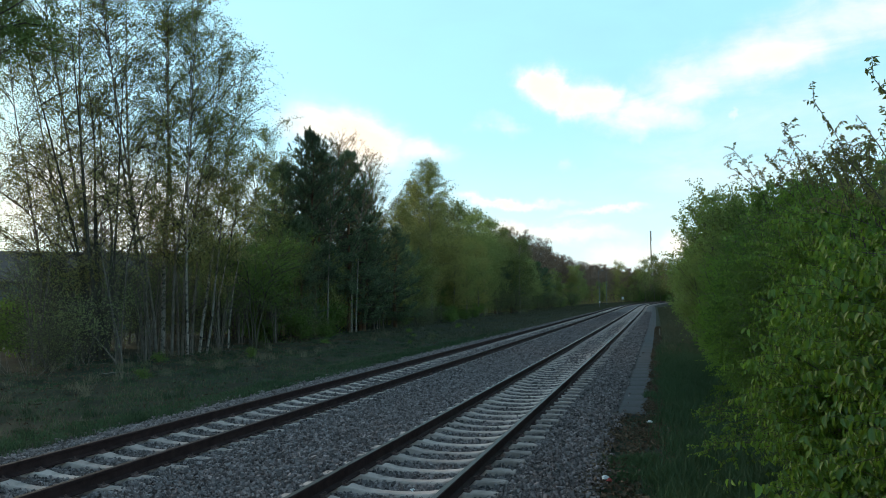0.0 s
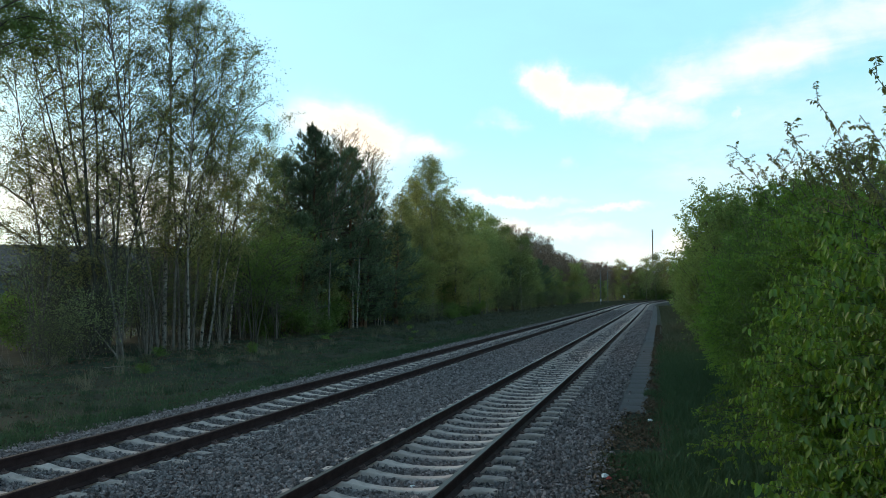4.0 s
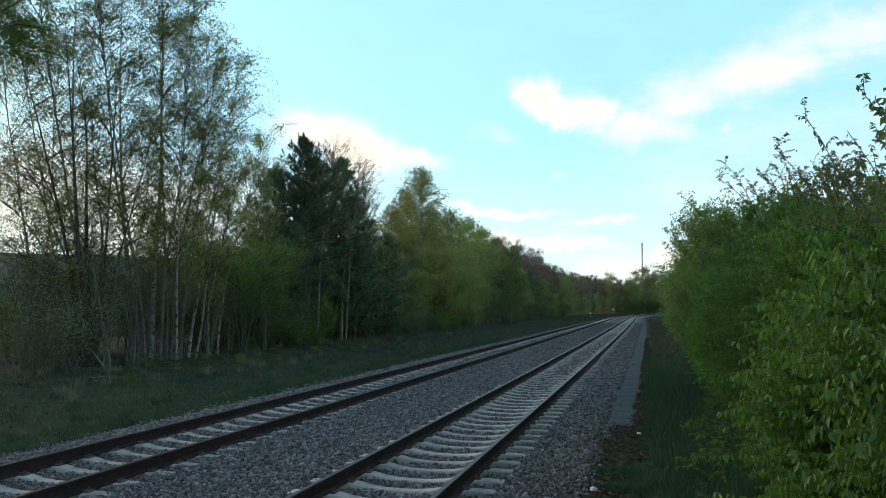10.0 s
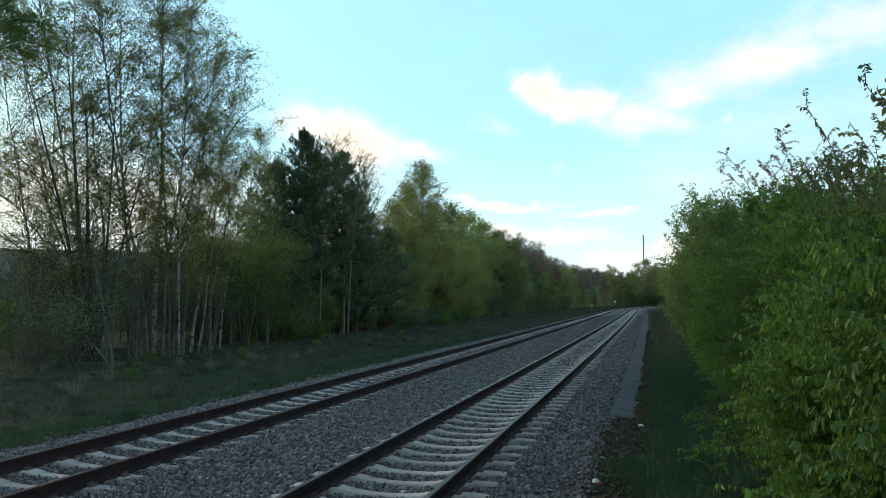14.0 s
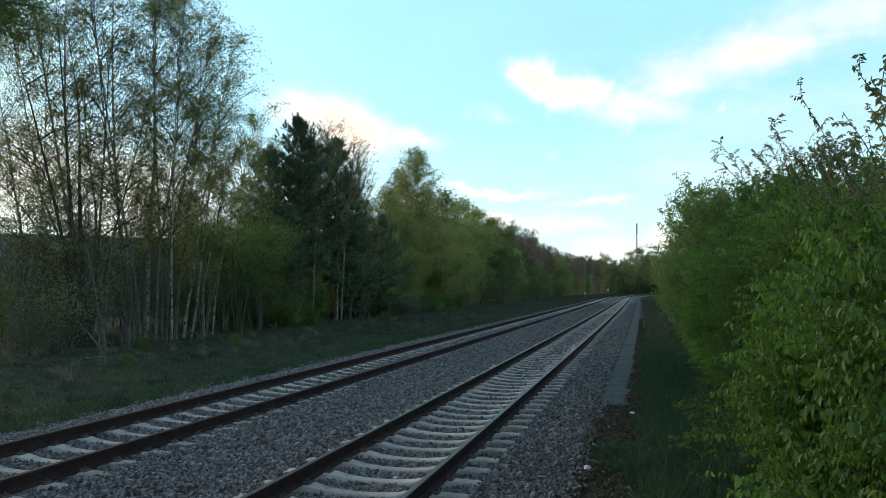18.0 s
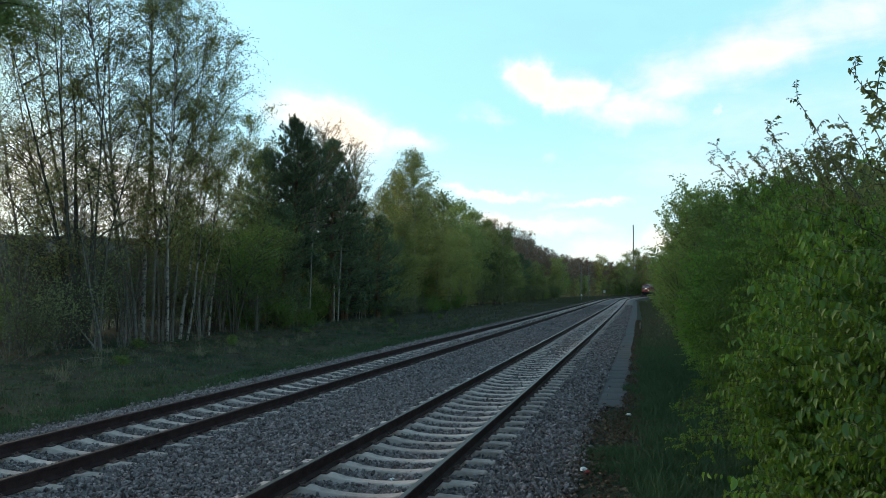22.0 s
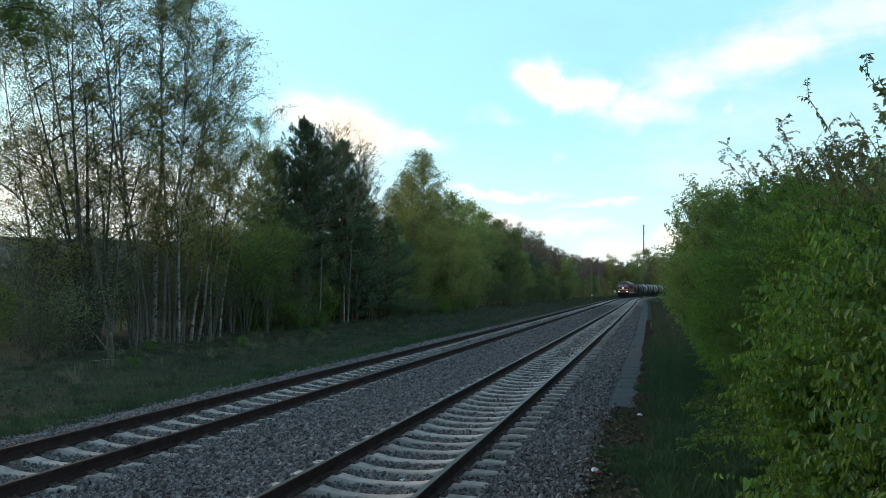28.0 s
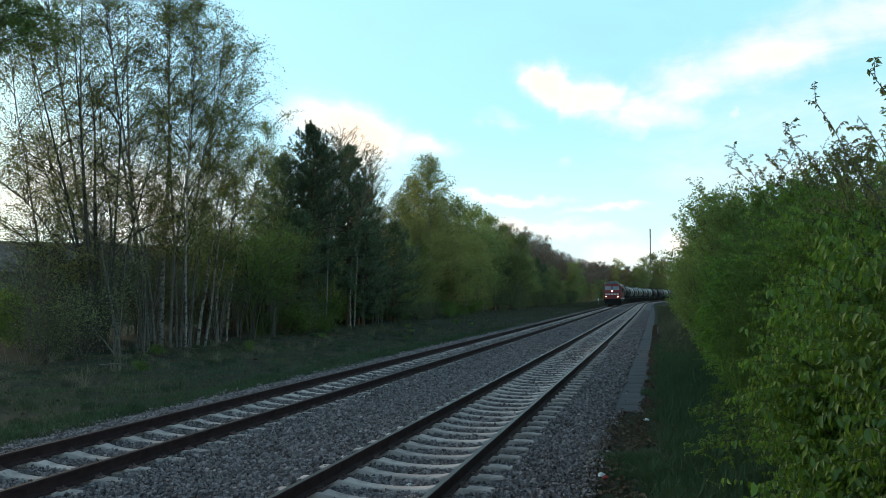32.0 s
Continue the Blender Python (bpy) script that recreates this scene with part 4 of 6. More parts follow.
    green = make_tree("green_bush", "low fresh green bush at the wood's edge", "shrub", M_BARK, M_TWIG, M_GREEN, 181, "brushwood along the line", height=2.6, stems=5, fine=False, fan=0.45, radius=0.02, limbs=14, twigs=5, low=0.05, spread=1.0, rise=0.5, droop=0.4, leaves=3200, leaf=(0.13, 0.08), twig_len=0.6, scatter=0.2, limb_r=0.012)
    stand(green, -22.3, 49.0, 0)
    for x, y, k, s in ((-20.9, 22.4, brush, 0.7), (-21.4, 42.6, green, 0.8), (-24.0, 27.6, brush, 0.9)):
        again(k, x, y, rs.uniform(0, 360), s)
    y = 20.0
    while y < 95:
        for x in (-26.0, -28.5, -31.5):
            if y < 44 and rs.random() < 0.6:
                continue
            k = brush if rs.random() < 0.62 else green
            again(k, x + rs.uniform(-1, 1), y + rs.uniform(-1, 1), rs.uniform(0, 360), rs.uniform(0.85, 1.5))
        if y > 40 and rs.random() < 0.8:
            again(green if rs.random() < 0.6 else brush, -21.6 + rs.uniform(-.6, .6), y, rs.uniform(0, 360), rs.uniform(0.4, 0.8))
        y += 2.6
    # pines
    pines = []
    for i, (x, y, h, low, sp) in enumerate(((-22.4, 47.6, 13.6, 0.30, 2.9), (-23.9, 51.5, 13.0, 0.20, 3.2), (-22.6, 56.0, 10.8, 0.10, 3.1), (-21.6, 61.5, 8.0, 0.08, 2.7))):
        p = make_pine(200 + i, h, low, sp)
        stand(p, x, y, rs.uniform(0, 360))
        pines.append(p)
    again(pines[0], -25.5, 53.5, 80, 0.85)
    again(pines[2], -24.6, 47.0, 100, 1.05)
    again(pines[2], -22.6, 45.6, 210, 0.7)
    again(pines[3], -21.7, 54.6, 30, 0.95)
    again(pines[1], -22.3, 53.2, 40, 1.02)
    # young broad-leaved trees among and before the pines
    mixed = [make_tree("young_birch", "young leafy birch standing among the pines", "birch", M_BIRCHDULL, M_TWIG, m, 215 + i, WOODS, height=10.0, stems=2, fan=0.05, limbs=34, twigs=9, low=0.08, spread=1.7, rise=1.3, droop=0.35, leaves=6500, leaf=(0.12, 0.08), radius=0.06, limb_r=0.016, twig_r=0.007, scatter=0.24, leafpow=0.2, shape=(0.7, 1.0, 1.0, 0.85, 0.6, 0.3)) for i, m in enumerate((M_OLIVE, M_LEAF))]
    stand(mixed[0], -22.0, 43.4, 0, 0.62)
    stand(mixed[1], -24.9, 45.4, 90, 0.8)
    for x, y, k, s in ((-24.2, 44.2, 1, 0.75), (-21.8, 58.8, 0, 0.95), (-24.5, 59.5, 1, 0.95), (-22.4, 63.6, 1, 0.75), (-23.8, 66.8, 0, 0.8), (-22.3, 69.5, 1, 0.7), (-26.0, 70.0, 0, 0.8), (-25.8, 49.5, 1, 1.1)):
        again(mixed[k], x, y, rs.uniform(0, 360), s)
    for i, (x, y, line) in enumerate(((-21.32, 52.0, ((0, 0), (0.0, 6.2), (0.2, 13.2))), (-21.3, 47.0, ((0, 0), (-0.1, 6.1), (0.2, 13.2))), (-21.84, 52.5, ((0, 0), (-0.1, 5.4), (1.3, 12.9))), (-22.0, 57.5, ((0, 0), (0.1, 5.4), (-0.3, 11.5))))):
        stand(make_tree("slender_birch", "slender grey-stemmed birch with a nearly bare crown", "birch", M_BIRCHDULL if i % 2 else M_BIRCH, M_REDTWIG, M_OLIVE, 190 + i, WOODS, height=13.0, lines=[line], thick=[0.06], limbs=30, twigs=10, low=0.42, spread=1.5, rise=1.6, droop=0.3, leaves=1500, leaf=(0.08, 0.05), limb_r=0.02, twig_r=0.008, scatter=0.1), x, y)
    bare = make_tree("bare_tree", "bare grey-brown broad-leaved tree in early spring", "tree", M_BARK, M_REDTWIG, M_OLIVE, 210, WOODS, height=15.0, limbs=60, twigs=13, low=0.2, spread=2.2, rise=1.9, droop=0.1, leaves=5200, leaf=(0.09, 0.06), twig_r=0.011, limb_r=0.03)
    stand(bare, -25.0, 57.0)
    again(bare, -23.6, 61.5, 100, 0.88)
    again(bare, -27.5, 51.0, 30, 0.85)
    again(bare, -24.4, 53.0, 200, 0.86)
    big = make_tree("birch_tree", "tall birch with a yellow-green spring crown", "birch", M_BIRCH, M_TWIG, M_SPRING, 220, WOODS, height=17.6, limbs=150, twigs=10, low=0.15, spread=3.4, rise=0.75, droop=0.4, skew=0.95, leaves=23000, leaf=(0.15, 0.105), radius=0.16, limb_r=0.03, twig_r=0.012, scatter=0.2, twig_len=1.3, leafpow=1.25, shape=(0.85, 1.0, 0.90, 0.60, 0.28, 0.05))
    stand(big, -23.2, 78.0)
    again(big, -25.2, 74.0, 120, 0.72)
    again(big, -24.5, 86.0, 230, 0.80)
    again(big, -26.0, 81.5, 20, 0.9)
    again(big, -22.9, 73.0, 310, 0.55)
    # along the straight and round the bend
    greens = (M_SPRING, M_FARGREEN, M_FARGREEN)
    far = [make_tree("birch_tree", "young green birch at the edge of the wood", "birch", M_BIRCH, M_TWIG, m, 230 + i, WOODS, height=11.5, fine=False, limbs=44, twigs=5, low=0.04, spread=2.3, rise=1.1, droop=0.35, leaves=5000, leaf=(0.22, 0.15), twig_r=0.014, scatter=0.36, leafpow=0.3, shape=(0.7, 1.0, 1.0, 0.85, 0.55, 0.2)) for i, m in enumerate(greens)]
    small = [make_tree("birch_tree", "green birch far along the line", "birch", M_BIRCH, M_TWIG, m, 236 + i, WOODS, height=11.5, fine=False, limbs=26, twigs=3, low=0.04, spread=2.4, rise=1.1, droop=0.35, leaves=3000, leaf=(0.32, 0.22), twig_r=0.02, scatter=0.42, leafpow=0.2, shape=(0.7, 1.0, 1.0, 0.9, 0.7, 0.4)) for i, m in enumerate(greens)]
    for f, (x, y) in zip(far + small, ((-22.0, 95.0), (-22.5, 101.0), (-22.0, 131.0), (-22.5, 203.0), (-21.5, 209.0), (-23.0, 216.0))):
        stand(f, x, y, 0, 0.85)
    y = 106.0
    while y < 440:
        stock = far if y < 170 else small
        if y < 185 or rs.random() < 0.55:
            again(rs.choice(stock), -22.5 + rs.uniform(-1.5, 1.8), y, rs.uniform(0, 360), rs.uniform(0.8, 1.08) if y < 124 else rs.uniform(0.38, 0.82) if y < 185 else rs.uniform(0.35, 0.62))
        if y < 200:
            again(rs.choice((brush, green)), -21.0 + rs.uniform(-1, 1), y + 2, rs.uniform(0, 360), rs.uniform(0.7, 1.4))
        if y < 200 and rs.random() < 0.5:
            again(rs.choice(stock), -26.0 + rs.uniform(-1.5, 1.5), y + 3, rs.uniform(0, 360), rs.uniform(0.6, 0.85))
        y += rs.uniform(5.0, 8.0)
    for x, y, k, s in ((-22.6, 50.2, 1, 0.5), (-22.9, 54.3, 0, 0.55), (-22.3, 59.0, 1, 0.5), (-22.8, 67.5, 1, 0.62), (-24.5, 81.5, 0, 0.85), (-22.5, 84.5, 0, 0.75), (-22.6, 73.0, 1, 0.6), (-22.2, 89.5, 2, 0.75), (-24.8, 93.5, 0, 0.95), (-25.2, 85.5, 1, 0.95)):
        again(far[k], x, y, rs.uniform(0, 360), s)
    for x, y, k, s in RIDGE:
        again(far[k], x, y, rs.uniform(0, 360), s)
    for x, y, k, s in ((-23.4, 112, 2, 0.85), (-22.6, 121, 3, 1.0), (-24.0, 134, 1, 0.75), (-22.8, 152, 2, 0.85), (-23.5, 168, 2, 0.8)):
        again(pines[k], x, y, rs.uniform(0, 360), s)
    # taller trees that close the view beyond the bend
    for x, y, k, s in ((-15.8, 310, 0, 1.36), (-18.5, 318, 2, 1.0), (-6.5, 325, 2, 1.45), (-2.8, 336, 1, 1.6), (-0.5, 341, 0, 1.55), (2.0, 346, 0, 1.5), (5.0, 356, 2, 1.4), (-9.5, 340, 1, 1.15), (-12.0, 330, 0, 1.0)):
        again(far[k], x - float(bend(y)), y, rs.uniform(0, 360), s)
    for i in range(16):
        Y = 330 + 1.4 * i
        again(green if i % 2 else brush, -13.0 + 1.25 * i - float(bend(Y)), Y, rs.uniform(0, 360), rs.uniform(1.5, 2.1))
    wood = [make_tree("bare_tree", "bare reddish brown tree of the wood in spring", "tree", M_BARK, M_REDTWIG, M_REDTWIG, 240 + i, "bare trees of the wood", height=16.5, fine=False, limbs=46, twigs=4, low=0.08, spread=2.6, rise=1.8, droop=0.05, leaves=2400, leaf=(0.8, 0.09), twig_r=0.04, limb_r=0.05, twig_len=1.4, scatter=0.3, hang=-2.0, shape=(0.6, 0.9, 1.0, 0.85, 0.6, 0.3)) for i in range(2)]
    stand(wood[0], -31, 104, 0, 0.8)
    stand(wood[1], -33, 110, 0, 0.8)
    y = 80.0
    while y < 440:
        for x in (-28.5, -35.0):
            again(rs.choice(wood), x + rs.uniform(-2, 2), y + rs.uniform(-2, 2), rs.uniform(0, 360), rs.uniform(0.94, 1.06) * float(np.interp(y, [96, 104, 150, 190, 220, 300], [0.42, 0.55, 0.86, 0.88, 0.80, 0.75])))
        y += 4.3
    for i in range(26):
        again(rs.choice(wood), -85 + i * 5.2 - 40, 436 + rs.uniform(-8, 14) - 2.0 * abs(i - 13), rs.uniform(0, 360), rs.uniform(0.9, 1.1))
        again(rs.choice(small), -85 + i * 5.2 - 38, 425 + rs.uniform(-8, 8) - 2.0 * abs(i - 13), rs.uniform(0, 360), rs.uniform(0.6, 1.0))
    for y in range(40, 90, 6):
        again(wood[0], -34.5 + rs.uniform(-1.5, 1.5), y, rs.uniform(0, 360), rs.uniform(0.45, 0.58))
    # undergrowth that fills the wood behind the edge
    r = np.random.RandomState(77)
    for label, mat, n, size in (("dense brown undergrowth of twigs inside the wood", M_REDTWIG, 90000, (0.8, 0.035)), ("dense dull green undergrowth inside the wood", M_OLIVE, 60000, (0.30, 0.20))):
        y = r.uniform(55, 445, n)
        x = r.uniform(-38 - 60 * np.clip((y - 330) / 100, 0, 1), -24.5, n)
        X = x + bend(np.minimum(y, 430))
        z = ground_z(X, y) + r.uniform(0, 1, n) ** 1.2 * (5.8 + 2.0 * rough(X, y, 0.35))
        g = blades(Geo(), np.stack([X, y, z], 1), size[0], size[1], r, droop=-0.6 if size[0] > 0.3 else 0.2)
        tagged(part("undergrowth", g, mat, smooth=False), label, "undergrowth", kind="stuff")
    return kinds, far, small, brush, green, willow


def woods_right(far, small, brush, green, willow):
    rs = random.Random(21)
    r = np.random.RandomState(78)
    y, x = r.uniform(75, 440, 26000), r.uniform(5.2, 15, 26000)
    X = x + bend(np.minimum(y, 430))
    g = blades(Geo(), np.stack([X, y, ground_z(X, y) + r.uniform(0, 1, len(y)) ** 1.2 * (4.6 + 1.5 * rough(X, y, 0.35))], 1), 0.34, 0.22, r, droop=0.2)
    tagged(part("undergrowth", g, M_FARGREEN, smooth=False), "dense green undergrowth behind the hedge", "undergrowth", kind="stuff")
    # shrubs of the hedge beyond the near bushes
    shrub = make_tree("hedge_shrub", "tall green shrub in the hedge beside the track", "shrub", M_BARK, M_TWIG, M_HEDGEFAR, 300, "shrubs of the hedge", height=4.4, stems=8, fine=False, fan=0.09, radius=0.03, limbs=20, twigs=8, low=0.03, spread=1.0, rise=1.0, droop=0.3, leaves=15000, leaf=(0.10, 0.07), twig_len=0.6, scatter=0.07, leafpow=0.3, limb_r=0.012)
    fine = make_tree("hedge_shrub", "feathery green birch shrub in the hedge", "shrub", M_BARK, M_TWIG, M_FEATHER, 301, "shrubs of the hedge", height=6.4, stems=5, fine=False, fan=0.05, radius=0.03, limbs=34, twigs=8, low=0.03, spread=1.0, rise=1.9, droop=0.2, skew=1.2, leaves=17000, leaf=(0.085, 0.055), twig_len=0.6, scatter=0.05, leafpow=0.3, limb_r=0.006, twig_r=0.0032, shape=(0.9, 1.0, 0.9, 0.65, 0.42, 0.2))
    stand(shrub, 3.4, 15.5, 0, 0.9)
    stand(fine, 2.0, 29.5, 0, 1.0)
    for x, y, k, s in ((2.3, 25.0, fine, 0.85), (1.75, 33.0, fine, 0.92), (1.6, 36.5, fine, 0.78), (3.3, 28.5, fine, 0.98), (3.2, 33.0, fine, 1.05), (3.5, 21.5, shrub, 1.1), (3.2, 18.5, shrub, 1.0), (4.2, 17.0, shrub, 1.05), (3.9, 24.5, fine, 0.95), (1.8, 40.5, fine, 0.76), (2.2, 45.0, fine, 0.8), (2.9, 48.0, fine, 0.9), (3.3, 53.0, fine, 0.95), (4.0, 40.0, fine, 1.1), (4.6, 46.0, fine, 1.1), (4.6, 56.0, fine, 1.1), (5.0, 51.0, shrub, 1.3)):
        again(k, x, y, rs.uniform(0, 360), s)
    y = 62.0
    while y < 420:
        stock = far if y < 130 else small
        again(rs.choice(stock), 5.0 + rs.uniform(-0.3, 0.9), y, rs.uniform(0, 360), rs.uniform(0.55, 0.75))
        again(rs.choice(stock), 9.5 + rs.uniform(-1.5, 1.5), y + 2, rs.uniform(0, 360), rs.uniform(0.7, 0.95))
        if y < 110:
            again(rs.choice((brush, green)), 3.2 + rs.uniform(-0.3, 0.5), y + 1.5, rs.uniform(0, 360), rs.uniform(0.5, 0.85))
        y += rs.uniform(4.0, 5.5)


LEAF_V = np.array([(0, 0, 0), (0.25, 0.22, 0.10), (0.62, 0.23, 0.06), (1.0, 0, -0.22), (0.62, -0.23, 0.06), (0.25, -0.22, 0.10), (0.33, 0, -0.06), (0.70, 0, -0.12)])
LEAF_FAR = np.array([(0, 0, 0), (0.45, 0.24, 0.08), (1.0, 0, -0.16), (0.45, -0.24, 0.08)])
LEAF_F3 = np.array([(0, 1, 6), (2, 3, 7), (3, 4, 7), (5, 0, 6)])
LEAF_F4 = np.array([(1, 2, 7, 6), (4, 5, 6, 7)])


def hedge_face(y, z, top):
    """How far the hedge stands from the camera's line, at a place along it and a height."""
    lump = np.interp(z, [0.2, 1.0], [0.5, 1.0]) * np.interp(y, [4, 8], [0.45, 1.0]) * (0.30 * np.sin(y * 1.7 + 1.3 * z) * np.sin(1.9 * z + 0.8 * y) + 0.16 * np.sin(4.3 * y - 2.7 * z))
    return np.interp(y, [2, 4, 6, 9, 13, 18, 25], [0.64, 0.80, 0.98, 1.12, 1.2, 1.2, 1.25]) + lump + np.interp(y, [6, 10], [0.75, 0.32]) * np.clip(1.0 - z, 0, 1) + 0.75 * np.clip(z / top - 0.5, 0, 1) ** 1.5


def hedge_top(y):
    return np.interp(y, [0, 2.5, 4, 5.2, 7.4, 9, 12, 16, 25], [2.35, 2.4, 2.5, 2.7, 3.12, 3.42, 3.45, 3.2, 3.0])


# long leading shoots of the hedge: x, y, z of their tips
LEADERS = ((0.87, 3.6, 3.19), (0.81, 4.4, 3.25), (0.89, 6.0, 3.40), (0.83, 9.2, 3.88), (0.91, 7.0, 3.37), (0.84, 4.2, 2.97), (0.76, 2.9, 2.94))


LOW_BOUGHS = ((0.30, 7.4, 0.80), (0.46, 8.2, 0.95), (0.40, 9.8, 0.8))


def near_hedge():
    """Broad-leaved bushes beside the camera, with single leaves that can be told apart."""
    rs = np.random.RandomState(40)
    leaf_mesh = Geo().add(LEAF_V, LEAF_F3)
    leaf_mesh.loops.append(LEAF_F4.ravel())
    leaf_mesh.sizes.append(np.full(2, 4))
    leaf_mesh.mats.append(np.zeros(2))
    leaf_mesh = leaf_mesh.mesh("leaf", M_HAZEL)
    for y0, y1, sprays in ((2.3, 3.9, 330), (3.9, 6.0, 420), (6.0, 8.8, 460), (8.8, 12.4, 430), (12.4, 17.5, 380), (17.5, 24.5, 380)):
        bush = thing("hedge_bush", "dense hedge bush with broad drooping fresh green leaves", "bush", at=pose(1.9, (y0 + y1) / 2, 0), group="bushes of the near hedge")
        org = np.array([1.9, (y0 + y1) / 2, 0])
        # sprays: a bough that reaches out of the hedge and carries a fan of twigs
        yc = rs.uniform(y0, y1 + 0.2, sprays)
        top = hedge_top(yc)
        zc = top * rs.uniform(0.02, 1.0, sprays) ** 0.75
        # tiers of boughs, with thin places between them
        tier = 0.33 + 0.04 * np.sin(yc * 0.9)
        swing = 0.12 * np.sin(yc * 2.3) + 0.08 * np.sin(yc * 5.1)
        tiered = np.maximum((np.floor((zc + swing) / tier) + rs.uniform(0.1, 0.55, sprays)) * tier - swing, 0.05)
        zc = tiered if y0 < 8 else np.maximum(zc, 0.05)
        zc = np.where(rough(yc, zc, 2.2) + rs.normal(0, 0.25, sprays) < -0.35, zc * 0.75, zc)
        back = np.where(rough(yc * 1.3, zc * 1.5, 2.0) < -0.08, 0.6, 0.0)
        tip = np.stack([hedge_face(yc, zc, top) + np.abs(rs.normal(0, 0.16, sprays)) + back - 0.08, yc, zc], 1)
        depth = rs.uniform(0.6, 1.1, sprays)
        root = tip + np.stack([depth, rs.normal(0.15, 0.35, sprays), -rs.uniform(0.25, 1.0, sprays)], 1)
        root[:, 2] = np.maximum(root[:, 2], 0.1)
        boughs = bezier(root, (root + tip) / 2 + [0, 0, 0.15], tip, 6)
        per = 9
        w = np.repeat(np.arange(sprays), per)
        S = at_curve(boughs, w, rs.uniform(0.15, 0.95, len(w)))
        d = unit(unit(tip - root)[w] * 0.9 + rs.normal(0, 0.65, (len(w), 3)) * [1, 1, 0.45 if y0 < 8 else 0.85])
        E = S + d * rs.uniform(0.2, 0.48, len(w))[:, None] + [0, 0, -0.07]
        twigs = bezier(S, (S + E) / 2 + [0, 0, 0.05], E, 6)
        leaders = [q for q in LEADERS if y0 <= q[1] < y1]
        shoots = []
        for q in leaders:
            for k in range(5):
                e = np.array(q) + (rs.normal(0, 0.15, 3) - [-0.06 * k, 0, 0.16 + 0.12 * k] if k else 0)
                s = np.array([q[0] + rs.uniform(0.25, 0.5), q[1] + rs.uniform(-0.1, 0.3), hedge_top(q[1]) - 0.3])
                shoots.append(bezier(s[None], ((s + e) / 2 + [0.06, 0, 0.1])[None], e[None], 6)[0])
        # low boughs that hang out over the grass
        for q in LOW_BOUGHS:
            if y0 <= q[1] < y1:
                for k in range(4):
                    e = np.array(q) + (rs.normal(0, 0.10, 3) if k else 0)
                    s = np.array([q[0] + 0.65, q[1] + rs.uniform(-0.1, 0.4), q[2] + rs.uniform(0.0, 0.25)])
                    shoots.append(bezier(s[None], ((s + e) / 2 + [0.0, 0, 0.12])[None], e[None], 6)[0])
        # and shorter ones all along the top
        for k in range(32 if 3.5 < y0 < 12 else 11):
            y = rs.uniform(y0, y1)
            s = np.array([rs.uniform(1.2, 2.2), y, hedge_top(y) - 0.5])
            e = s + [rs.uniform(-0.35, 0.05), rs.normal(0, 0.2), rs.uniform(0.5, 1.0) * (0.7 if y0 > 8 else 1.0)]
            shoots.append(bezier(s[None], ((s + e) / 2 + [0.06, 0, 0.1])[None], e[None], 6)[0])
        # side twigs that make the shoots full
        X = np.array(shoots)
        per = 13
        w = np.repeat(np.arange(len(X)), per)
        S = at_curve(X, w, rs.uniform(0.2, 1.0, len(w)))
        d = unit(unit(X[:, -1] - X[:, 0])[w] * 0.6 + rs.normal(0, 0.7, (len(w), 3)) + [0, 0, 0.2])
        E = S + d * rs.uniform(0.06, 0.18, len(w))[:, None]
        side = bezier(S, (S + E) / 2 + [0, 0, 0.03], E, 6)
        shoots = np.concatenate([X, side])
        Q = np.concatenate([boughs, twigs, shoots])
        tw = Geo()
        thick = np.concatenate([np.full(sprays, 0.003), np.full(len(twigs), 0.0015), np.full(len(X), 0.0055), np.full(len(side), 0.0025)])
        tubes(tw, Q - org, np.linspace(1, 0.35, 6)[None] * thick[:, None], 3)
        # stems from the ground
        m = 26
        B0 = np.stack([rs.uniform(1.6, 2.8, m), rs.uniform(y0, y1, m), np.full(m, -0.15)], 1)
        B2 = np.stack([B0[:, 0] + rs.normal(-0.1, 0.3, m), B0[:, 1] + rs.normal(0, 0.5, m), rs.uniform(1.6, 2.9, m)], 1)
        SB = bezier(B0, (B0 + B2) / 2 + rs.normal(0, 0.1, (m, 3)), B2, 6)
        for i in range(m):
            part("stem", tubes(Geo(), SB[i:i + 1] - org, np.linspace(0.017, 0.006, 6)[None] * rs.uniform(0.6, 1.2), 6), M_BARK, bush)
        tagged(part("twig_growth", tw, M_TWIG, bush), kind="stuff")
        count = np.full(len(Q), 18 if y0 < 5 else 28 if y0 < 12 else 20)
        count[-len(shoots):] = 13
        count[len(boughs) + len(twigs):len(Q) - len(side)] = 46
        w = np.repeat(np.arange(len(Q)), count)
        t = np.concatenate([np.linspace(0.06, 1.0, c) for c in count]) + rs.normal(0, 0.02, len(w))
        C = at_curve(Q, w, np.clip(t, 0, 1))
        d = unit(Q[w, -1] - Q[w, 0])
        sidew = unit(np.cross(d, [0, 0, 1.0])) * np.where(np.arange(len(w)) % 2, 1, -1)[:, None]
        ax = unit(d * 0.35 + sidew * 0.75 + rs.normal(0, 0.42, (len(w), 3)) + [0, 0, -1.5])
        up = w >= len(Q) - len(shoots)
        ax[up] = unit(d[up] * 0.45 + sidew[up] * 0.8 + rs.normal(0, 0.4, (int(up.sum()), 3)) + [0, 0, -0.8])
        nor = unit(np.cross(ax, rs.normal(0, 0.6, (len(w), 3)) + np.cross(np.array([-0.6, -0.5, 0.9]), ax)))
        nor = unit(np.cross(np.cross(ax, nor + [-0.4, -0.2, 0.3] + rs.normal(0, 0.95, (len(w), 3))), ax))
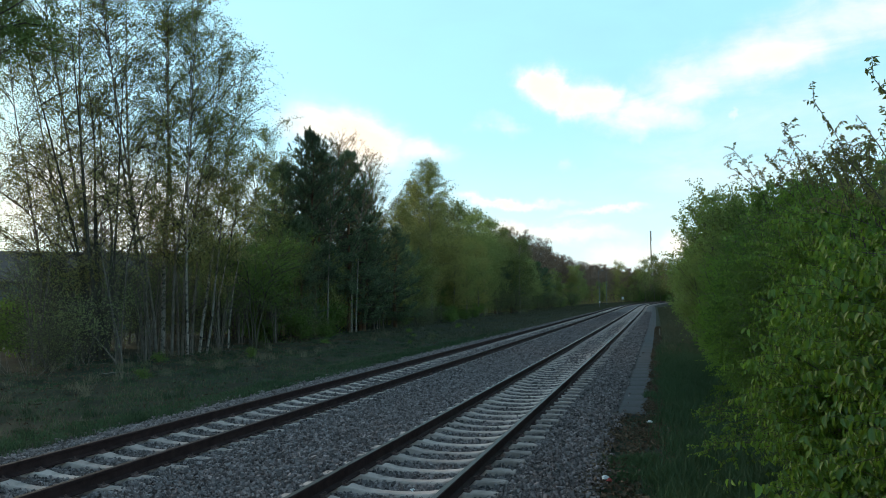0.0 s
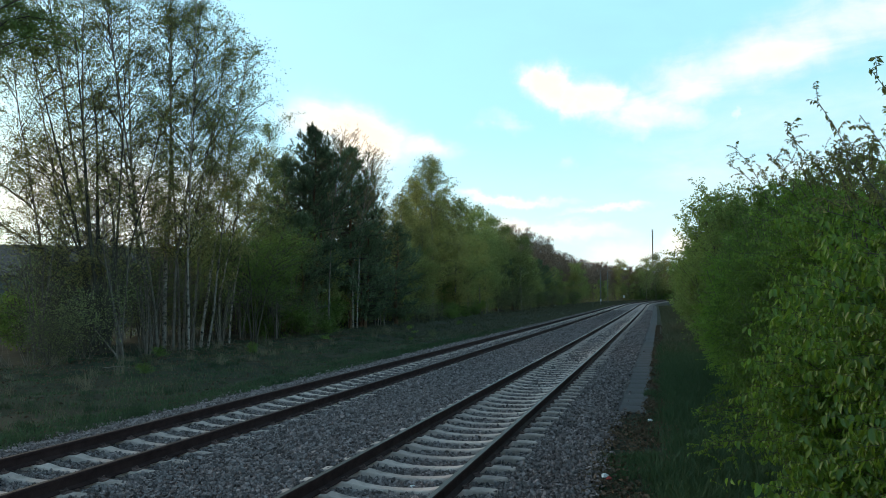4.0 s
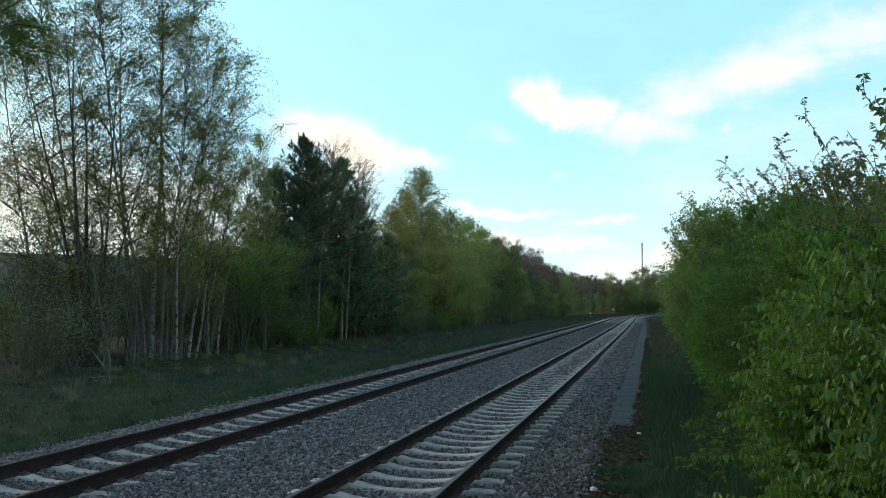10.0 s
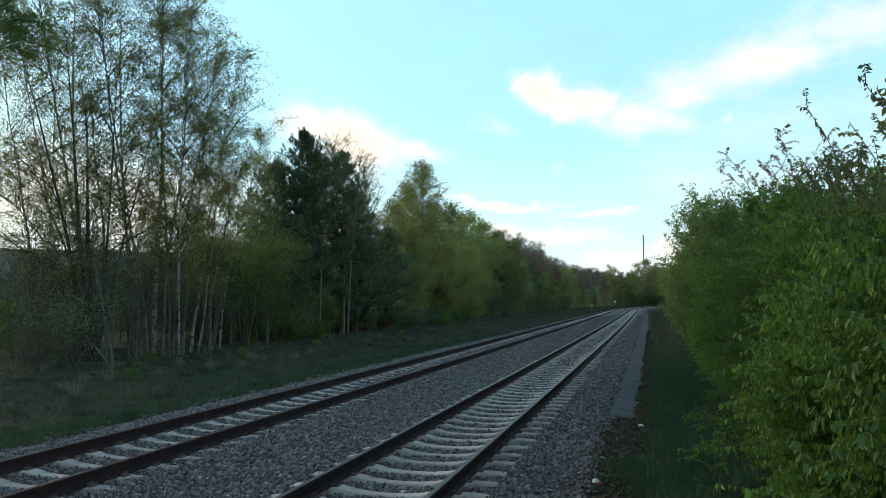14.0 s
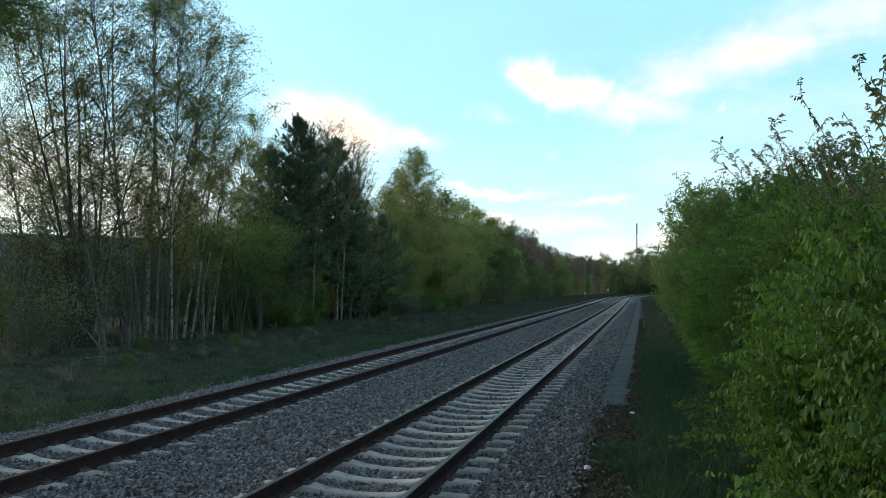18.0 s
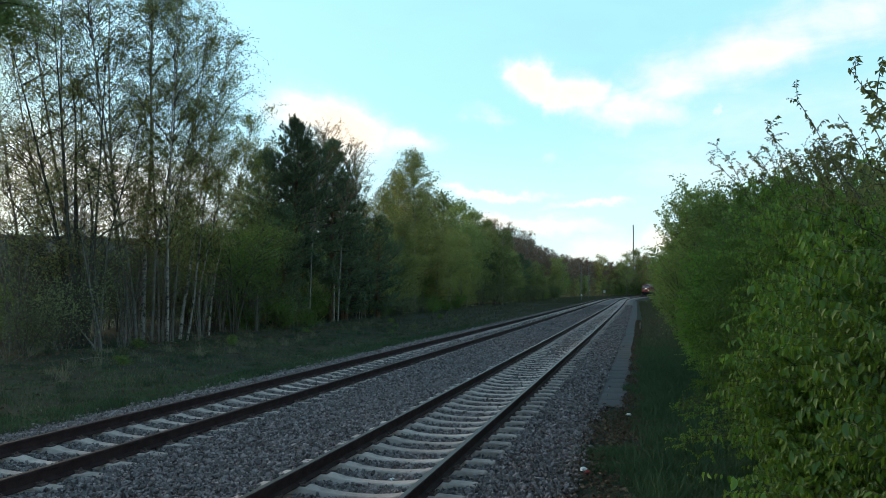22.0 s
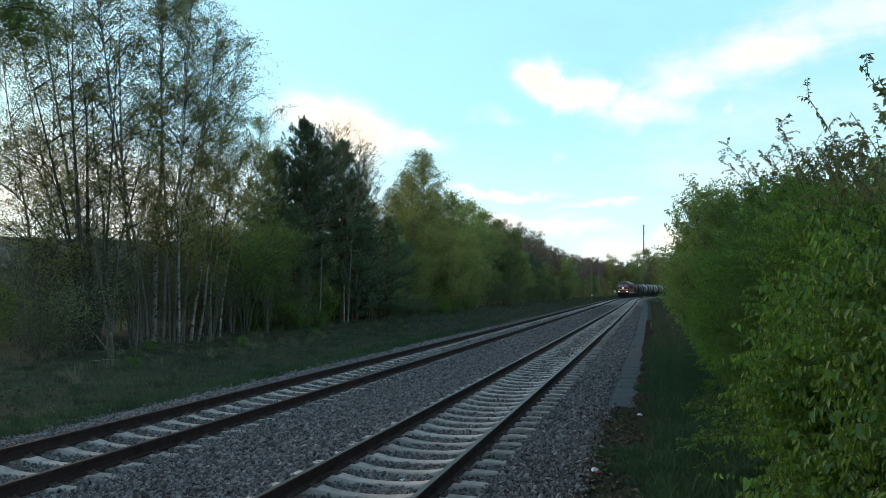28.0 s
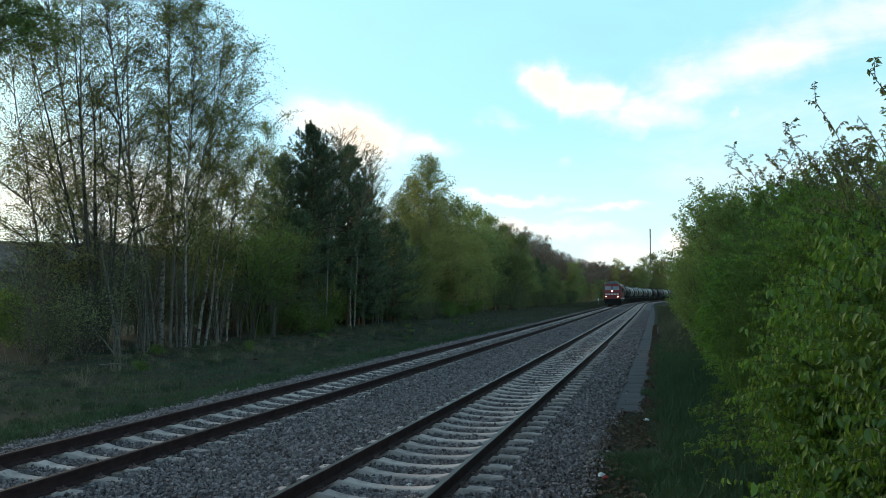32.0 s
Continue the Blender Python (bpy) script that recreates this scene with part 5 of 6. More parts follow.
        sd = np.cross(nor, ax)
        size = rs.uniform(0.022, 0.050, len(w)) * rs.uniform(0.75, 1.25, len(Q))[w] * np.where(up, 0.72, np.interp(C[:, 1], [2.5, 4.5, 6.5, 9, 12, 18], [0.95, 1.12, 0.82, 0.78, 0.95, 1.2]))
        R = np.stack([ax, sd, nor], -1) * size[:, None, None]
        # the leaves nearest the path stand singly
        near = np.argsort(C[:, 0] + 0.02 * rs.normal(size=len(C)) + 9.0 * (up & (C[:, 2] > 2.2)))[:75]
        single = np.zeros(len(C), bool)
        single[near] = True
        for i in near:
            mm = Matrix(((*R[i][0], C[i][0] - org[0]), (*R[i][1], C[i][1] - org[1]), (*R[i][2], C[i][2] - org[2]), (0, 0, 0, 1)))
            part("leaf", leaf_mesh, None, bush, at=mm)
        fresh = up & (C[:, 2] > hedge_top(C[:, 1]) + 0.12)
        young = Geo()
        V = np.einsum("nij,kj->nki", R[fresh], LEAF_FAR) + (C[fresh] - org)[:, None]
        young.add(V.reshape(-1, 3), np.arange(4 * len(V)).reshape(-1, 4))
        tagged(part("young_foliage", young, M_BRONZE, bush, "small bronze-green leaves on the leading shoots", smooth=False), kind="stuff")
        single |= fresh
        g = Geo()
        if y0 > 8:
            # farther leaves: one folded lozenge each
            V = np.einsum("nij,kj->nki", R[~single], LEAF_FAR) + (C[~single] - org)[:, None]
            g.add(V.reshape(-1, 3), np.arange(4 * len(V)).reshape(-1, 4))
            tagged(part("foliage", g, M_HAZEL, bush, smooth=False), kind="stuff")
            continue
        V = np.einsum("nij,kj->nki", R[~single], LEAF_V) + (C[~single] - org)[:, None]
        base = (np.arange(len(V)) * 8)[:, None, None]
        g.add(V.reshape(-1, 3), (base + LEAF_F3[None]).reshape(-1, 3))
        f4 = (base + LEAF_F4[None]).reshape(-1, 4)
        g.loops.append(f4.ravel())
        g.sizes.append(np.full(len(f4), 4))
        g.mats.append(np.zeros(len(f4)))
        tagged(part("foliage", g, M_HAZEL, bush), kind="stuff")


# ---------------------------------------------------------------- grass and small growth
def grass():
    rs = np.random.RandomState(60)

    def field(name, label, mat, n, xr, yr, hl, width, power=1.0, patch=0.0):
        y = yr[0] + (yr[1] - yr[0]) * rs.uniform(0, 1, n) ** power
        x = rs.uniform(xr[0], xr[1], n)
        if patch:
            keep = rough(x, y, 1.4) + rs.normal(0, 0.35, n) > patch - 0.5
            x, y = x[keep], y[keep]
            n = len(x)
        if name == "hedge_grass":
            keep = rs.uniform(0, 1, n) < np.clip((x + 0.26 - 0.1 * np.sin(1.7 * y)) / 0.35, 0.02, 1)
            x, y = x[keep], y[keep]
            n = len(x)
        X = x + bend(y)
        z = ground_z(X, y) - 0.01
        h = rs.uniform(hl[0], hl[1], n) * (0.8 + 0.4 * rough(X, y, 0.9))
        B = np.stack([X, y, z], 1)
        a = rs.uniform(0, 2 * np.pi, n)
        sd = np.stack([np.cos(a), np.sin(a), 0 * a], 1) * (width * rs.uniform(0.6, 1.3, n))[:, None]
        ln = np.stack([rs.normal(0, 0.35, n), rs.normal(0, 0.35, n), np.ones(n)], 1) * h[:, None]
        mid = B + ln * 0.55
        tip = B + ln + np.stack([rs.normal(0, 0.25, n), rs.normal(0, 0.25, n), -0.1 * np.ones(n)], 1) * h[:, None]
        V = np.stack([B - sd, B + sd, mid + sd * 0.7, mid - sd * 0.7, tip], 1)
        k = (np.arange(n) * 5)[:, None]
        g = Geo().add(V.reshape(-1, 3), k + [0, 1, 2, 3])
        g.loops.append((k + [3, 2, 4]).ravel())
        g.sizes.append(np.full(n, 3))
        g.mats.append(np.zeros(n))
        tagged(part(name, g, mat, smooth=False), label, "grass", kind="stuff")
    field("verge_grass", "dark green grass on the verge below the trees", M_GRASS, 120000, (-22, -10.45), (7, 50), (0.05, 0.18), 0.007, 1.4, 0.6)
    field("dry_grass", "dry straw-coloured grass and stalks at the wood's edge", M_STRAW, 26000, (-23.5, -11.5), (8, 55), (0.06, 0.30), 0.004, 1.2, 0.5)
    field("distant_verge_grass", "dull green and brown grass along the line", M_DULLGRASS, 30000, (-21.5, -9.8), (45, 150), (0.1, 0.3), 0.02, 1.2, 0.2)
    field("verge_grass_beyond", "dull grass along the bend of the line", M_DULLGRASS, 22000, (-21.5, -10.5), (145, 340), (0.15, 0.45), 0.05)
    field("hedge_grass", "long green grass between the trough and the hedge", M_GRASS, 75000, (-0.30, 1.7), (6.5, 36), (0.12, 0.36), 0.005, 1.7, 0.05)
    field("hedge_grass_far", "dull grass between the trough and the hedge", M_DULLGRASS, 20000, (0.0, 2.8), (30, 150), (0.12, 0.4), 0.018, 1.3)
    field("edge_grass", "dark grass along the edge of the ballast", M_GRASS, 20000, (-12.0, -10.72), (7, 60), (0.07, 0.2), 0.007, 1.5)
    field("trough_weeds", "tufts of grass at the end of the cable trough", M_GRASS, 5200, (-1.05, -0.1), (8.2, 15.2), (0.04, 0.16), 0.005, 1.0, 0.6)
    field("weed_band", "band of fine grass across the end of the trough", M_GRASS, 5600, (-1.35, -0.1), (10.1, 11.5), (0.06, 0.20), 0.004)
    field("trough_tuft", "small green tuft at the edge of the trough", M_GRASS, 420, (-0.46, -0.20), (18.2, 19.1), (0.08, 0.22), 0.006)


def tufts():
    rs = np.random.RandomState(95)
    for label, mat, n, xr, yr, h in (("coarse green grass tussocks on the verge", M_GRASS, 330, (-21.5, -10.6), (8, 60), 0.24), ("dry bleached grass tussocks at the wood's edge", M_STRAW, 45, (-22, -15), (16, 50), 0.45), ("tall green grass tussocks beside the hedge", M_GRASS, 110, (0.0, 0.9), (8, 32), 0.34)):
        cx, cy = rs.uniform(*xr, n), yr[0] + (yr[1] - yr[0]) * rs.uniform(0, 1, n) ** 1.4
        per = 46
        x = np.repeat(cx, per) + rs.normal(0, 0.10, n * per)
        y = np.repeat(cy, per) + rs.normal(0, 0.10, n * per)
        X = x + bend(y)
        B = np.stack([X, y, ground_z(X, y) - 0.02], 1)
        hh = np.repeat(rs.uniform(0.5, 1.2, n), per) * h * rs.uniform(0.5, 1.1, n * per)
        lean = rs.normal(0, 0.45, (n * per, 2)) * hh[:, None]
        T = B + np.concatenate([lean, hh[:, None]], 1)
        M = B + np.concatenate([lean * 0.3, hh[:, None] * 0.6], 1)
        a = rs.uniform(0, 6.28, n * per)
        sd = np.stack([np.cos(a), np.sin(a), 0 * a], 1) * 0.006
        V = np.stack([B - sd, B + sd, M + sd * 0.7, M - sd * 0.7, T], 1)
        k = (np.arange(n * per) * 5)[:, None]
        g = Geo().add(V.reshape(-1, 3), k + [0, 1, 2, 3])
        g.loops.append((k + [3, 2, 4]).ravel())
        g.sizes.append(np.full(n * per, 3))
        g.mats.append(np.zeros(n * per))
        tagged(part("grass_tussocks", g, mat, smooth=False), label, "grass", kind="stuff")
    r = random.Random(8)
    for i in range(16):
        again(green if i % 3 else brush, r.uniform(-20.5, -13.5), 14 + 3.6 * i + r.uniform(-1, 1), r.uniform(0, 360), r.uniform(0.10, 0.2))


def litter():
    rs = np.random.RandomState(90)
    for n, xr, yr, s in ((5200, (-0.48, 0.25), (8, 32), 0.035), (2600, (-1.0, 0.0), (8, 15.8), 0.04), (9000, (-23, -17), (18, 48), 0.07), (16000, (-22, -11), (9, 45), 0.055), (6500, (-0.42, 0.02), (15, 60), 0.05), (1500, (-1.1, 0.1), (8.5, 15.8), 0.05)):
        x, y = rs.uniform(*xr, n), rs.uniform(*yr, n)
        keep = rough(x, y, 2.0) + rs.normal(0, 0.4, n) > -0.1
        x, y = x[keep] + bend(y[keep]), y[keep]
        z = np.maximum(ground_z(x, y), -0.085 if xr[0] > -2 and xr[1] < 0.2 else -9) + rs.uniform(0.0, 0.03, len(x))
        tagged(part("leaf_litter", blades(Geo(), np.stack([x, y, z], 1), s * 1.4, s, rs, spread=0.25), M_LITTER, smooth=False), "brown dead leaves lying on the soil", "leaf litter", kind="stuff")
    # fallen branches and dead stalks at the wood's edge
    for i, (x, y, ln, a) in enumerate(((-18.2, 22.6, 1.1, 20), (-19.9, 29.5, 1.6, -30), (-20.6, 33.0, 1.4, 160), (-20.8, 25.0, 1.5, 5))):
        k = np.linspace(0, 1, 6)
        P = np.stack([np.cos(radians(a)) * ln * (k - 0.5), np.sin(radians(a)) * ln * (k - 0.5), 0.05 + 0.10 * np.sin(k * 3.0) * rs.uniform(0.3, 1)], 1) + rs.normal(0, 0.025, (6, 3))
        ob = part("fallen_branch", tubes(Geo(), P[None], np.linspace(0.02, 0.006, 6)[None], 6, cap=True), M_DEADWOOD, at=pose(x, y, float(ground_z(x, y))))
        tagged(ob, "pale dead branch lying in the grass", "branch", "fallen branches")
    n = 80
    x, y = rs.normal(-21.3, 0.7, n), rs.choice([21.5, 24, 26.5, 29, 33, 38], n) + rs.normal(0, 0.8, n)
    B = np.stack([x, y, ground_z(x, y) - 0.05], 1)
    E = B + np.stack([rs.normal(0, 0.32, n), rs.normal(0, 0.32, n), rs.uniform(0.4, 1.5, n)], 1)
    g = tubes(Geo(), bezier(B, (B + E) / 2 + rs.normal(0, 0.08, (n, 3)), E, 4), np.linspace(0.012, 0.004, 4)[None] * np.ones((n, 1)), 4)
    tagged(part("dead_stalks", g, M_DEADWOOD), "thin dry stalks leaning at the wood's edge", "stalks", kind="stuff")
    # rubbish beside the ballast
    for x, y, s, m, label, name in ((-0.76, 10.02, 0.05, M_PAPER, "crumpled white paper scrap on the gravel", "paper_scrap"), (-0.70, 9.93, 0.04, M_PAPERRED, "crumpled red wrapper on the gravel", "wrapper"), (-0.28, 14.6, 0.05, M_PAPER, "pale scrap lying in the weeds", "paper_scrap"), (-2.95, 8.9, 0.035, M_PAPER, "small white scrap between the sleepers", "paper_scrap")):
        bm = bmesh.new()
        bmesh.ops.create_icosphere(bm, subdivisions=2, radius=s)
        for v in bm.verts:
            v.co = Vector((v.co.x * rs.uniform(0.6, 1.3), v.co.y * rs.uniform(0.6, 1.3), v.co.z * rs.uniform(0.3, 0.8)))
        tagged(part(name, from_bm(Geo(), bm), m, smooth=False, at=pose(x, y, -0.07 + s * 0.4)), label, "litter")


# ---------------------------------------------------------------- posts, mast, hall
def lamp_post(x, y, h, white_box):
    X = float(bend(y)) + x
    p = thing("lamp_post", "thin grey steel lamp post beside the track", "lamp post", at=pose(X, y, float(ground_z(X, y))), group="lamp posts")
    g = tubes(Geo(), [[(0, 0, -0.3), (0, 0, 1.2), (0, 0, h)]], [[0.09, 0.08, 0.07]], 10)
    part("post", g, M_GALV, p)
    g = tubes(Geo(), [[(0, 0, h - 0.05), (0.35, 0, h + 0.12), (0.9, 0, h + 0.16)]], [[0.04, 0.04, 0.035]], 8)
    part("arm", g, M_GALV, p)
    part("lantern", box(Geo(), (0.55, -0.14, h + 0.10), (1.25, 0.14, h + 0.24), bevel=0.05), M_GALV, p, smooth=False)
    if white_box:
        part("switch_box", box(Geo(), (-0.16, -0.12, 1.1), (0.16, 0.12, 1.6), bevel=0.03), M_SIGN, p, "white box on the post", smooth=False)


def sign_post(x, y, h, w, name="track_sign", label="small white sign on a thin post by the track"):
    X = float(bend(y)) + x
    p = thing(name, label, "sign", at=pose(X, y, float(ground_z(X, y))))
    part("post", tubes(Geo(), [[(0, 0, -0.2), (0, 0, h)]], [[0.035, 0.035]], 8), M_GALV, p)
    part("plate", box(Geo(), (-w / 2, -0.045, h - w * 1.3), (w / 2, -0.037, h), bevel=0.002), M_SIGN, p, smooth=False)


def stump_post(x, y, h):
    X = float(bend(y)) + x
    p = thing("marker_post", "short weathered concrete marker post in the verge", "marker post", at=pose(X, y, float(ground_z(X, y))))
    part("shaft", box(Geo(), (-0.04, -0.04, -0.2), (0.04, 0.04, h), bevel=0.012), M_DEADWOOD, p, smooth=False)
    part("cap", box(Geo(), (-0.045, -0.045, h), (0.045, 0.045, h + 0.04), bevel=0.015), M_DEADWOOD, p, smooth=False)


def radio_mast():
    p = thing("radio_mast", "tall slim radio mast rising over the trees", "mast", at=pose(-3.85, 345, 0))
    part("shaft", tubes(Geo(), [[(0, 0, -0.5), (0, 0, 15), (0, 0, 30.5)]], [[0.36, 0.28, 0.17]], 12, cap=True), M_MAST, p)
    for z in (27.2, 29.6):
        for a in (0, 120, 240):
            c, s = math.cos(radians(a)), math.sin(radians(a))
            part("antenna", tubes(Geo(), [[(0.3 * c, 0.3 * s, z - 1.0), (0.3 * c, 0.3 * s, z + 1.0)]], [[0.10, 0.10]], 8, cap=True), M_SIGN, p)


def hall():
    h = thing("industrial_hall", "long low dark hall with a grey roof behind the trees", "building", at=pose(-59, 65, -1.1, 0, 0, -48))
    g = Geo()
    x0, x1, y0, y1, e, r = -11.0, 11.0, -46.0, 14.0, 5.3, 8.5
    wall = [(x0, -0.3), (x1, -0.3), (x1, e), (0, r), (x0, e)]
    part("wall", prism(g, wall, y0, y1), M_HALLWALL, h, smooth=False)
    for s in (-1, 1):
        g = Geo()
        prism(g, [(0, r + 0.02), (s * 11.6, e - 0.12), (s * 11.6, e + 0.10), (0, r + 0.25)], y0 - 0.5, y1 + 0.5)
        part("roof", g, M_HALLROOF, h, "grey corrugated roof", smooth=False)
    part("gate", box(Geo(), (x1 + 0.0, 7.3, 0.2), (x1 + 0.08, 8.8, 2.7), bevel=0.02), M_SIGN, h, "whitish metal gate", smooth=False)
    for i in range(9):
        y = y0 + 3.5 + i * 6.1
        w = part("window", box(Geo(), (x1 + 0.0, y - 1.4, 2.0), (x1 + 0.06, y + 1.4, 3.5), bevel=0.02), M_HALLROOF, h, smooth=False)
        for j in range(3):
            part("pane", box(Geo(), (x1 + 0.061, y - 1.3 + j * 0.9, 2.1), (x1 + 0.075, y - 0.5 + j * 0.9, 3.4)), M_GLASS, w, smooth=False)


# ---------------------------------------------------------------- the train
def wheelset(parent, y, r=0.525):
    for s in (-1, 1):
        g = tubes(Geo(), [[(s * 0.69, y, r), (s * 0.72, y, r), (s * 0.72, y, r), (s * 0.83, y, r)]], [[r + 0.02, r + 0.02, r, r - 0.02]], 20, cap=True)
        w = part("wheel", g, M_DARK, parent)
        part("tyre", tubes(Geo(), [[(s * 0.70, y, r), (s * 0.832, y, r)]], [[r + 0.012, r - 0.008]], 20), M_STEEL, w)


def locomotive():
    """A six-axle diesel locomotive; its front buffer beam at the origin, the body behind it along +y."""
    lo = thing("locomotive", "red diesel locomotive with grey roof and three lit headlamps", "locomotive")
    L = 19.6
    # body with raked cab fronts
    g = Geo()
    secs = ((0.0, 1.38, 1.20, 2.35, 0.30), (0.02, 1.42, 1.15, 2.45, 0.0), (0.62, 1.475, 1.15, 3.5, 0.0), (L - 0.62, 1.475, 1.15, 3.5, 0.0), (L - 0.02, 1.42, 1.15, 2.45, 0.0))
    v = []
    for y, w, z0, z1, _ in secs:
        v += [(-w, y, z0), (w, y, z0), (w, y, z1 - 0.12), (w - 0.1, y, z1), (-w + 0.1, y, z1), (-w, y, z1 - 0.12)]
    f = [[i * 6 + s, i * 6 + (s + 1) % 6, (i + 1) * 6 + (s + 1) % 6, (i + 1) * 6 + s] for i in range(len(secs) - 1) for s in range(6)]
    g.add(v, f)
    g.add(v[:6], [[5, 4, 3, 2, 1, 0]])
    g.add(v[-6:], [[0, 1, 2, 3, 4, 5]])
    body = part("body", g, M_RED, lo, "red painted body", smooth=False)
    # cab head with the two windscreens
    g = Geo()
    v = []
    for y, w, z0, z1 in ((0.10, 1.38, 2.42, 2.5), (0.50, 1.38, 2.42, 3.55), (0.85, 1.40, 2.42, 3.95), (2.6, 1.42, 2.42, 3.98)):
        v += [(-w, y, z0), (w, y, z0), (w, y, z1 - 0.22), (w - 0.35, y, z1), (-w + 0.35, y, z1), (-w, y, z1 - 0.22)]
    f = [[i * 6 + s, i * 6 + (s + 1) % 6, (i + 1) * 6 + (s + 1) % 6, (i + 1) * 6 + s] for i in range(3) for s in range(6)]
    g.add(v, f)
    g.add(v[:6], [[5, 4, 3, 2, 1, 0]])
    part("cab_head", g, M_RED, lo, smooth=False)
    # roof
    g = Geo()
    arc = [(1.44 * math.cos(a), 3.45 + 0.75 * math.sin(a)) for a in np.linspace(0, math.pi, 13)]
    prism(g, arc, 0.75, L - 0.75)
    part("roof", g, M_ROOF, lo, "weathered grey roof")
    for y, w, ln, hh in ((4.2, 0.5, 2.4, 4.30), (7.6, 0.62, 3.2, 4.36), (11.5, 0.62, 3.0, 4.40), (15.4, 0.55, 2.2, 4.32)):
        part("roof_hatch", box(Geo(), (-w, y - ln / 2, 4.0), (w, y + ln / 2, hh), bevel=0.08), M_ROOF, lo, smooth=False)
    for s in (-1, 1):
        g = Geo()
        v = [(s * 0.10, 0.235, 2.78), (s * 1.22, 0.235, 2.78), (s * 1.18, 0.46, 3.42), (s * 0.10, 0.46, 3.42)]
        w = [(x, y - 0.03, z + 0.01) for x, y, z in v]
        g.add(v + w, [[4, 5, 6, 7] if s > 0 else [7, 6, 5, 4], [0, 1, 5, 4], [1, 2, 6, 5], [2, 3, 7, 6], [3, 0, 4, 7]])
        part("windscreen", g, M_GLASS, lo, "windscreen with the sky's reflection put into its pale colour", smooth=False)
        part("side_window", box(Geo(), (s * 1.38, 1.2, 2.75), (s * 1.44, 2.0, 3.35), bevel=0.01), M_GLASS, lo, smooth=False)
        part("buffer", tubes(Geo(), [[(s * 0.875, -0.62, 1.06), (s * 0.875, -0.55, 1.06), (s * 0.875, -0.54, 1.06), (s * 0.875, 0.05, 1.06)]], [[0.24, 0.25, 0.10, 0.12]], 16, cap=True), M_DARK, lo)
        part("headlamp", tubes(Geo(), [[(s * 1.03, -0.06, 1.62), (s * 1.03, 0.03, 1.62)]], [[0.085, 0.10]], 14, cap=True), M_LAMP, lo, "lit yellowish headlamp")
        for y in (6.0, 9.6, 13.2):
            part("side_grille", box(Geo(), (s * 1.47, y - 1.2, 2.4), (s * 1.50, y + 1.2, 3.2), bevel=0.01), M_DARK, lo, smooth=False)
    part("headlamp", tubes(Geo(), [[(0, 0.0, 2.56), (0, 0.14, 2.56)]], [[0.085, 0.10]], 14, cap=True), M_LAMP, lo, "lit yellowish headlamp")
    for a, b in ((-1.15, -0.78), (-0.7, -0.3), (-0.22, 0.22), (0.3, 0.7), (0.78, 1.15)):
        part("front_stripe", box(Geo(), (a, -0.035, 1.98), (b, -0.005, 2.17), bevel=0.008), M_WHITE, lo, "whitish dash of the broken stripe across the front", smooth=False)
    part("side_stripe", box(Geo(), (-1.492, 0.7, 1.2), (1.492, L - 0.7, 1.36), bevel=0.004), M_WHITE, lo, "pale stripe along the sill", smooth=False)
    part("buffer_beam", box(Geo(), (-1.4, -0.04, 0.85), (1.4, 0.25, 1.28), bevel=0.03), M_DARK, lo, smooth=False)
    part("snow_plough", prism(Geo(), [(-1.3, 0.22), (1.3, 0.22), (1.25, 0.8), (-1.25, 0.8)], -0.10, 0.02), M_DARK, lo, smooth=False)
    part("coupling", tubes(Geo(), [[(0, -0.5, 0.8), (0, -0.3, 1.02), (0, 0.0, 1.05)]], [[0.05, 0.07, 0.07]], 8), M_DARK, lo)
    part("frame", box(Geo(), (-1.35, 0.2, 0.8), (1.35, L - 0.2, 1.2), bevel=0.03), M_DARK, lo, smooth=False)
    part("fuel_tank", box(Geo(), (-1.3, 7.6, 0.35), (1.3, 12.0, 0.9), bevel=0.1), M_DARK, lo, smooth=False)
    for yc in (3.7, L - 3.7):
        for s in (-1, 1):
            part("bogie_frame", box(Geo(), (s * 0.98, yc - 2.7, 0.45), (s * 1.15, yc + 2.7, 0.85), bevel=0.05), M_DARK, lo, smooth=False)
        for d in (-1.85, 0, 1.85):
            wheelset(lo, yc + d)
    return lo, L + 0.6


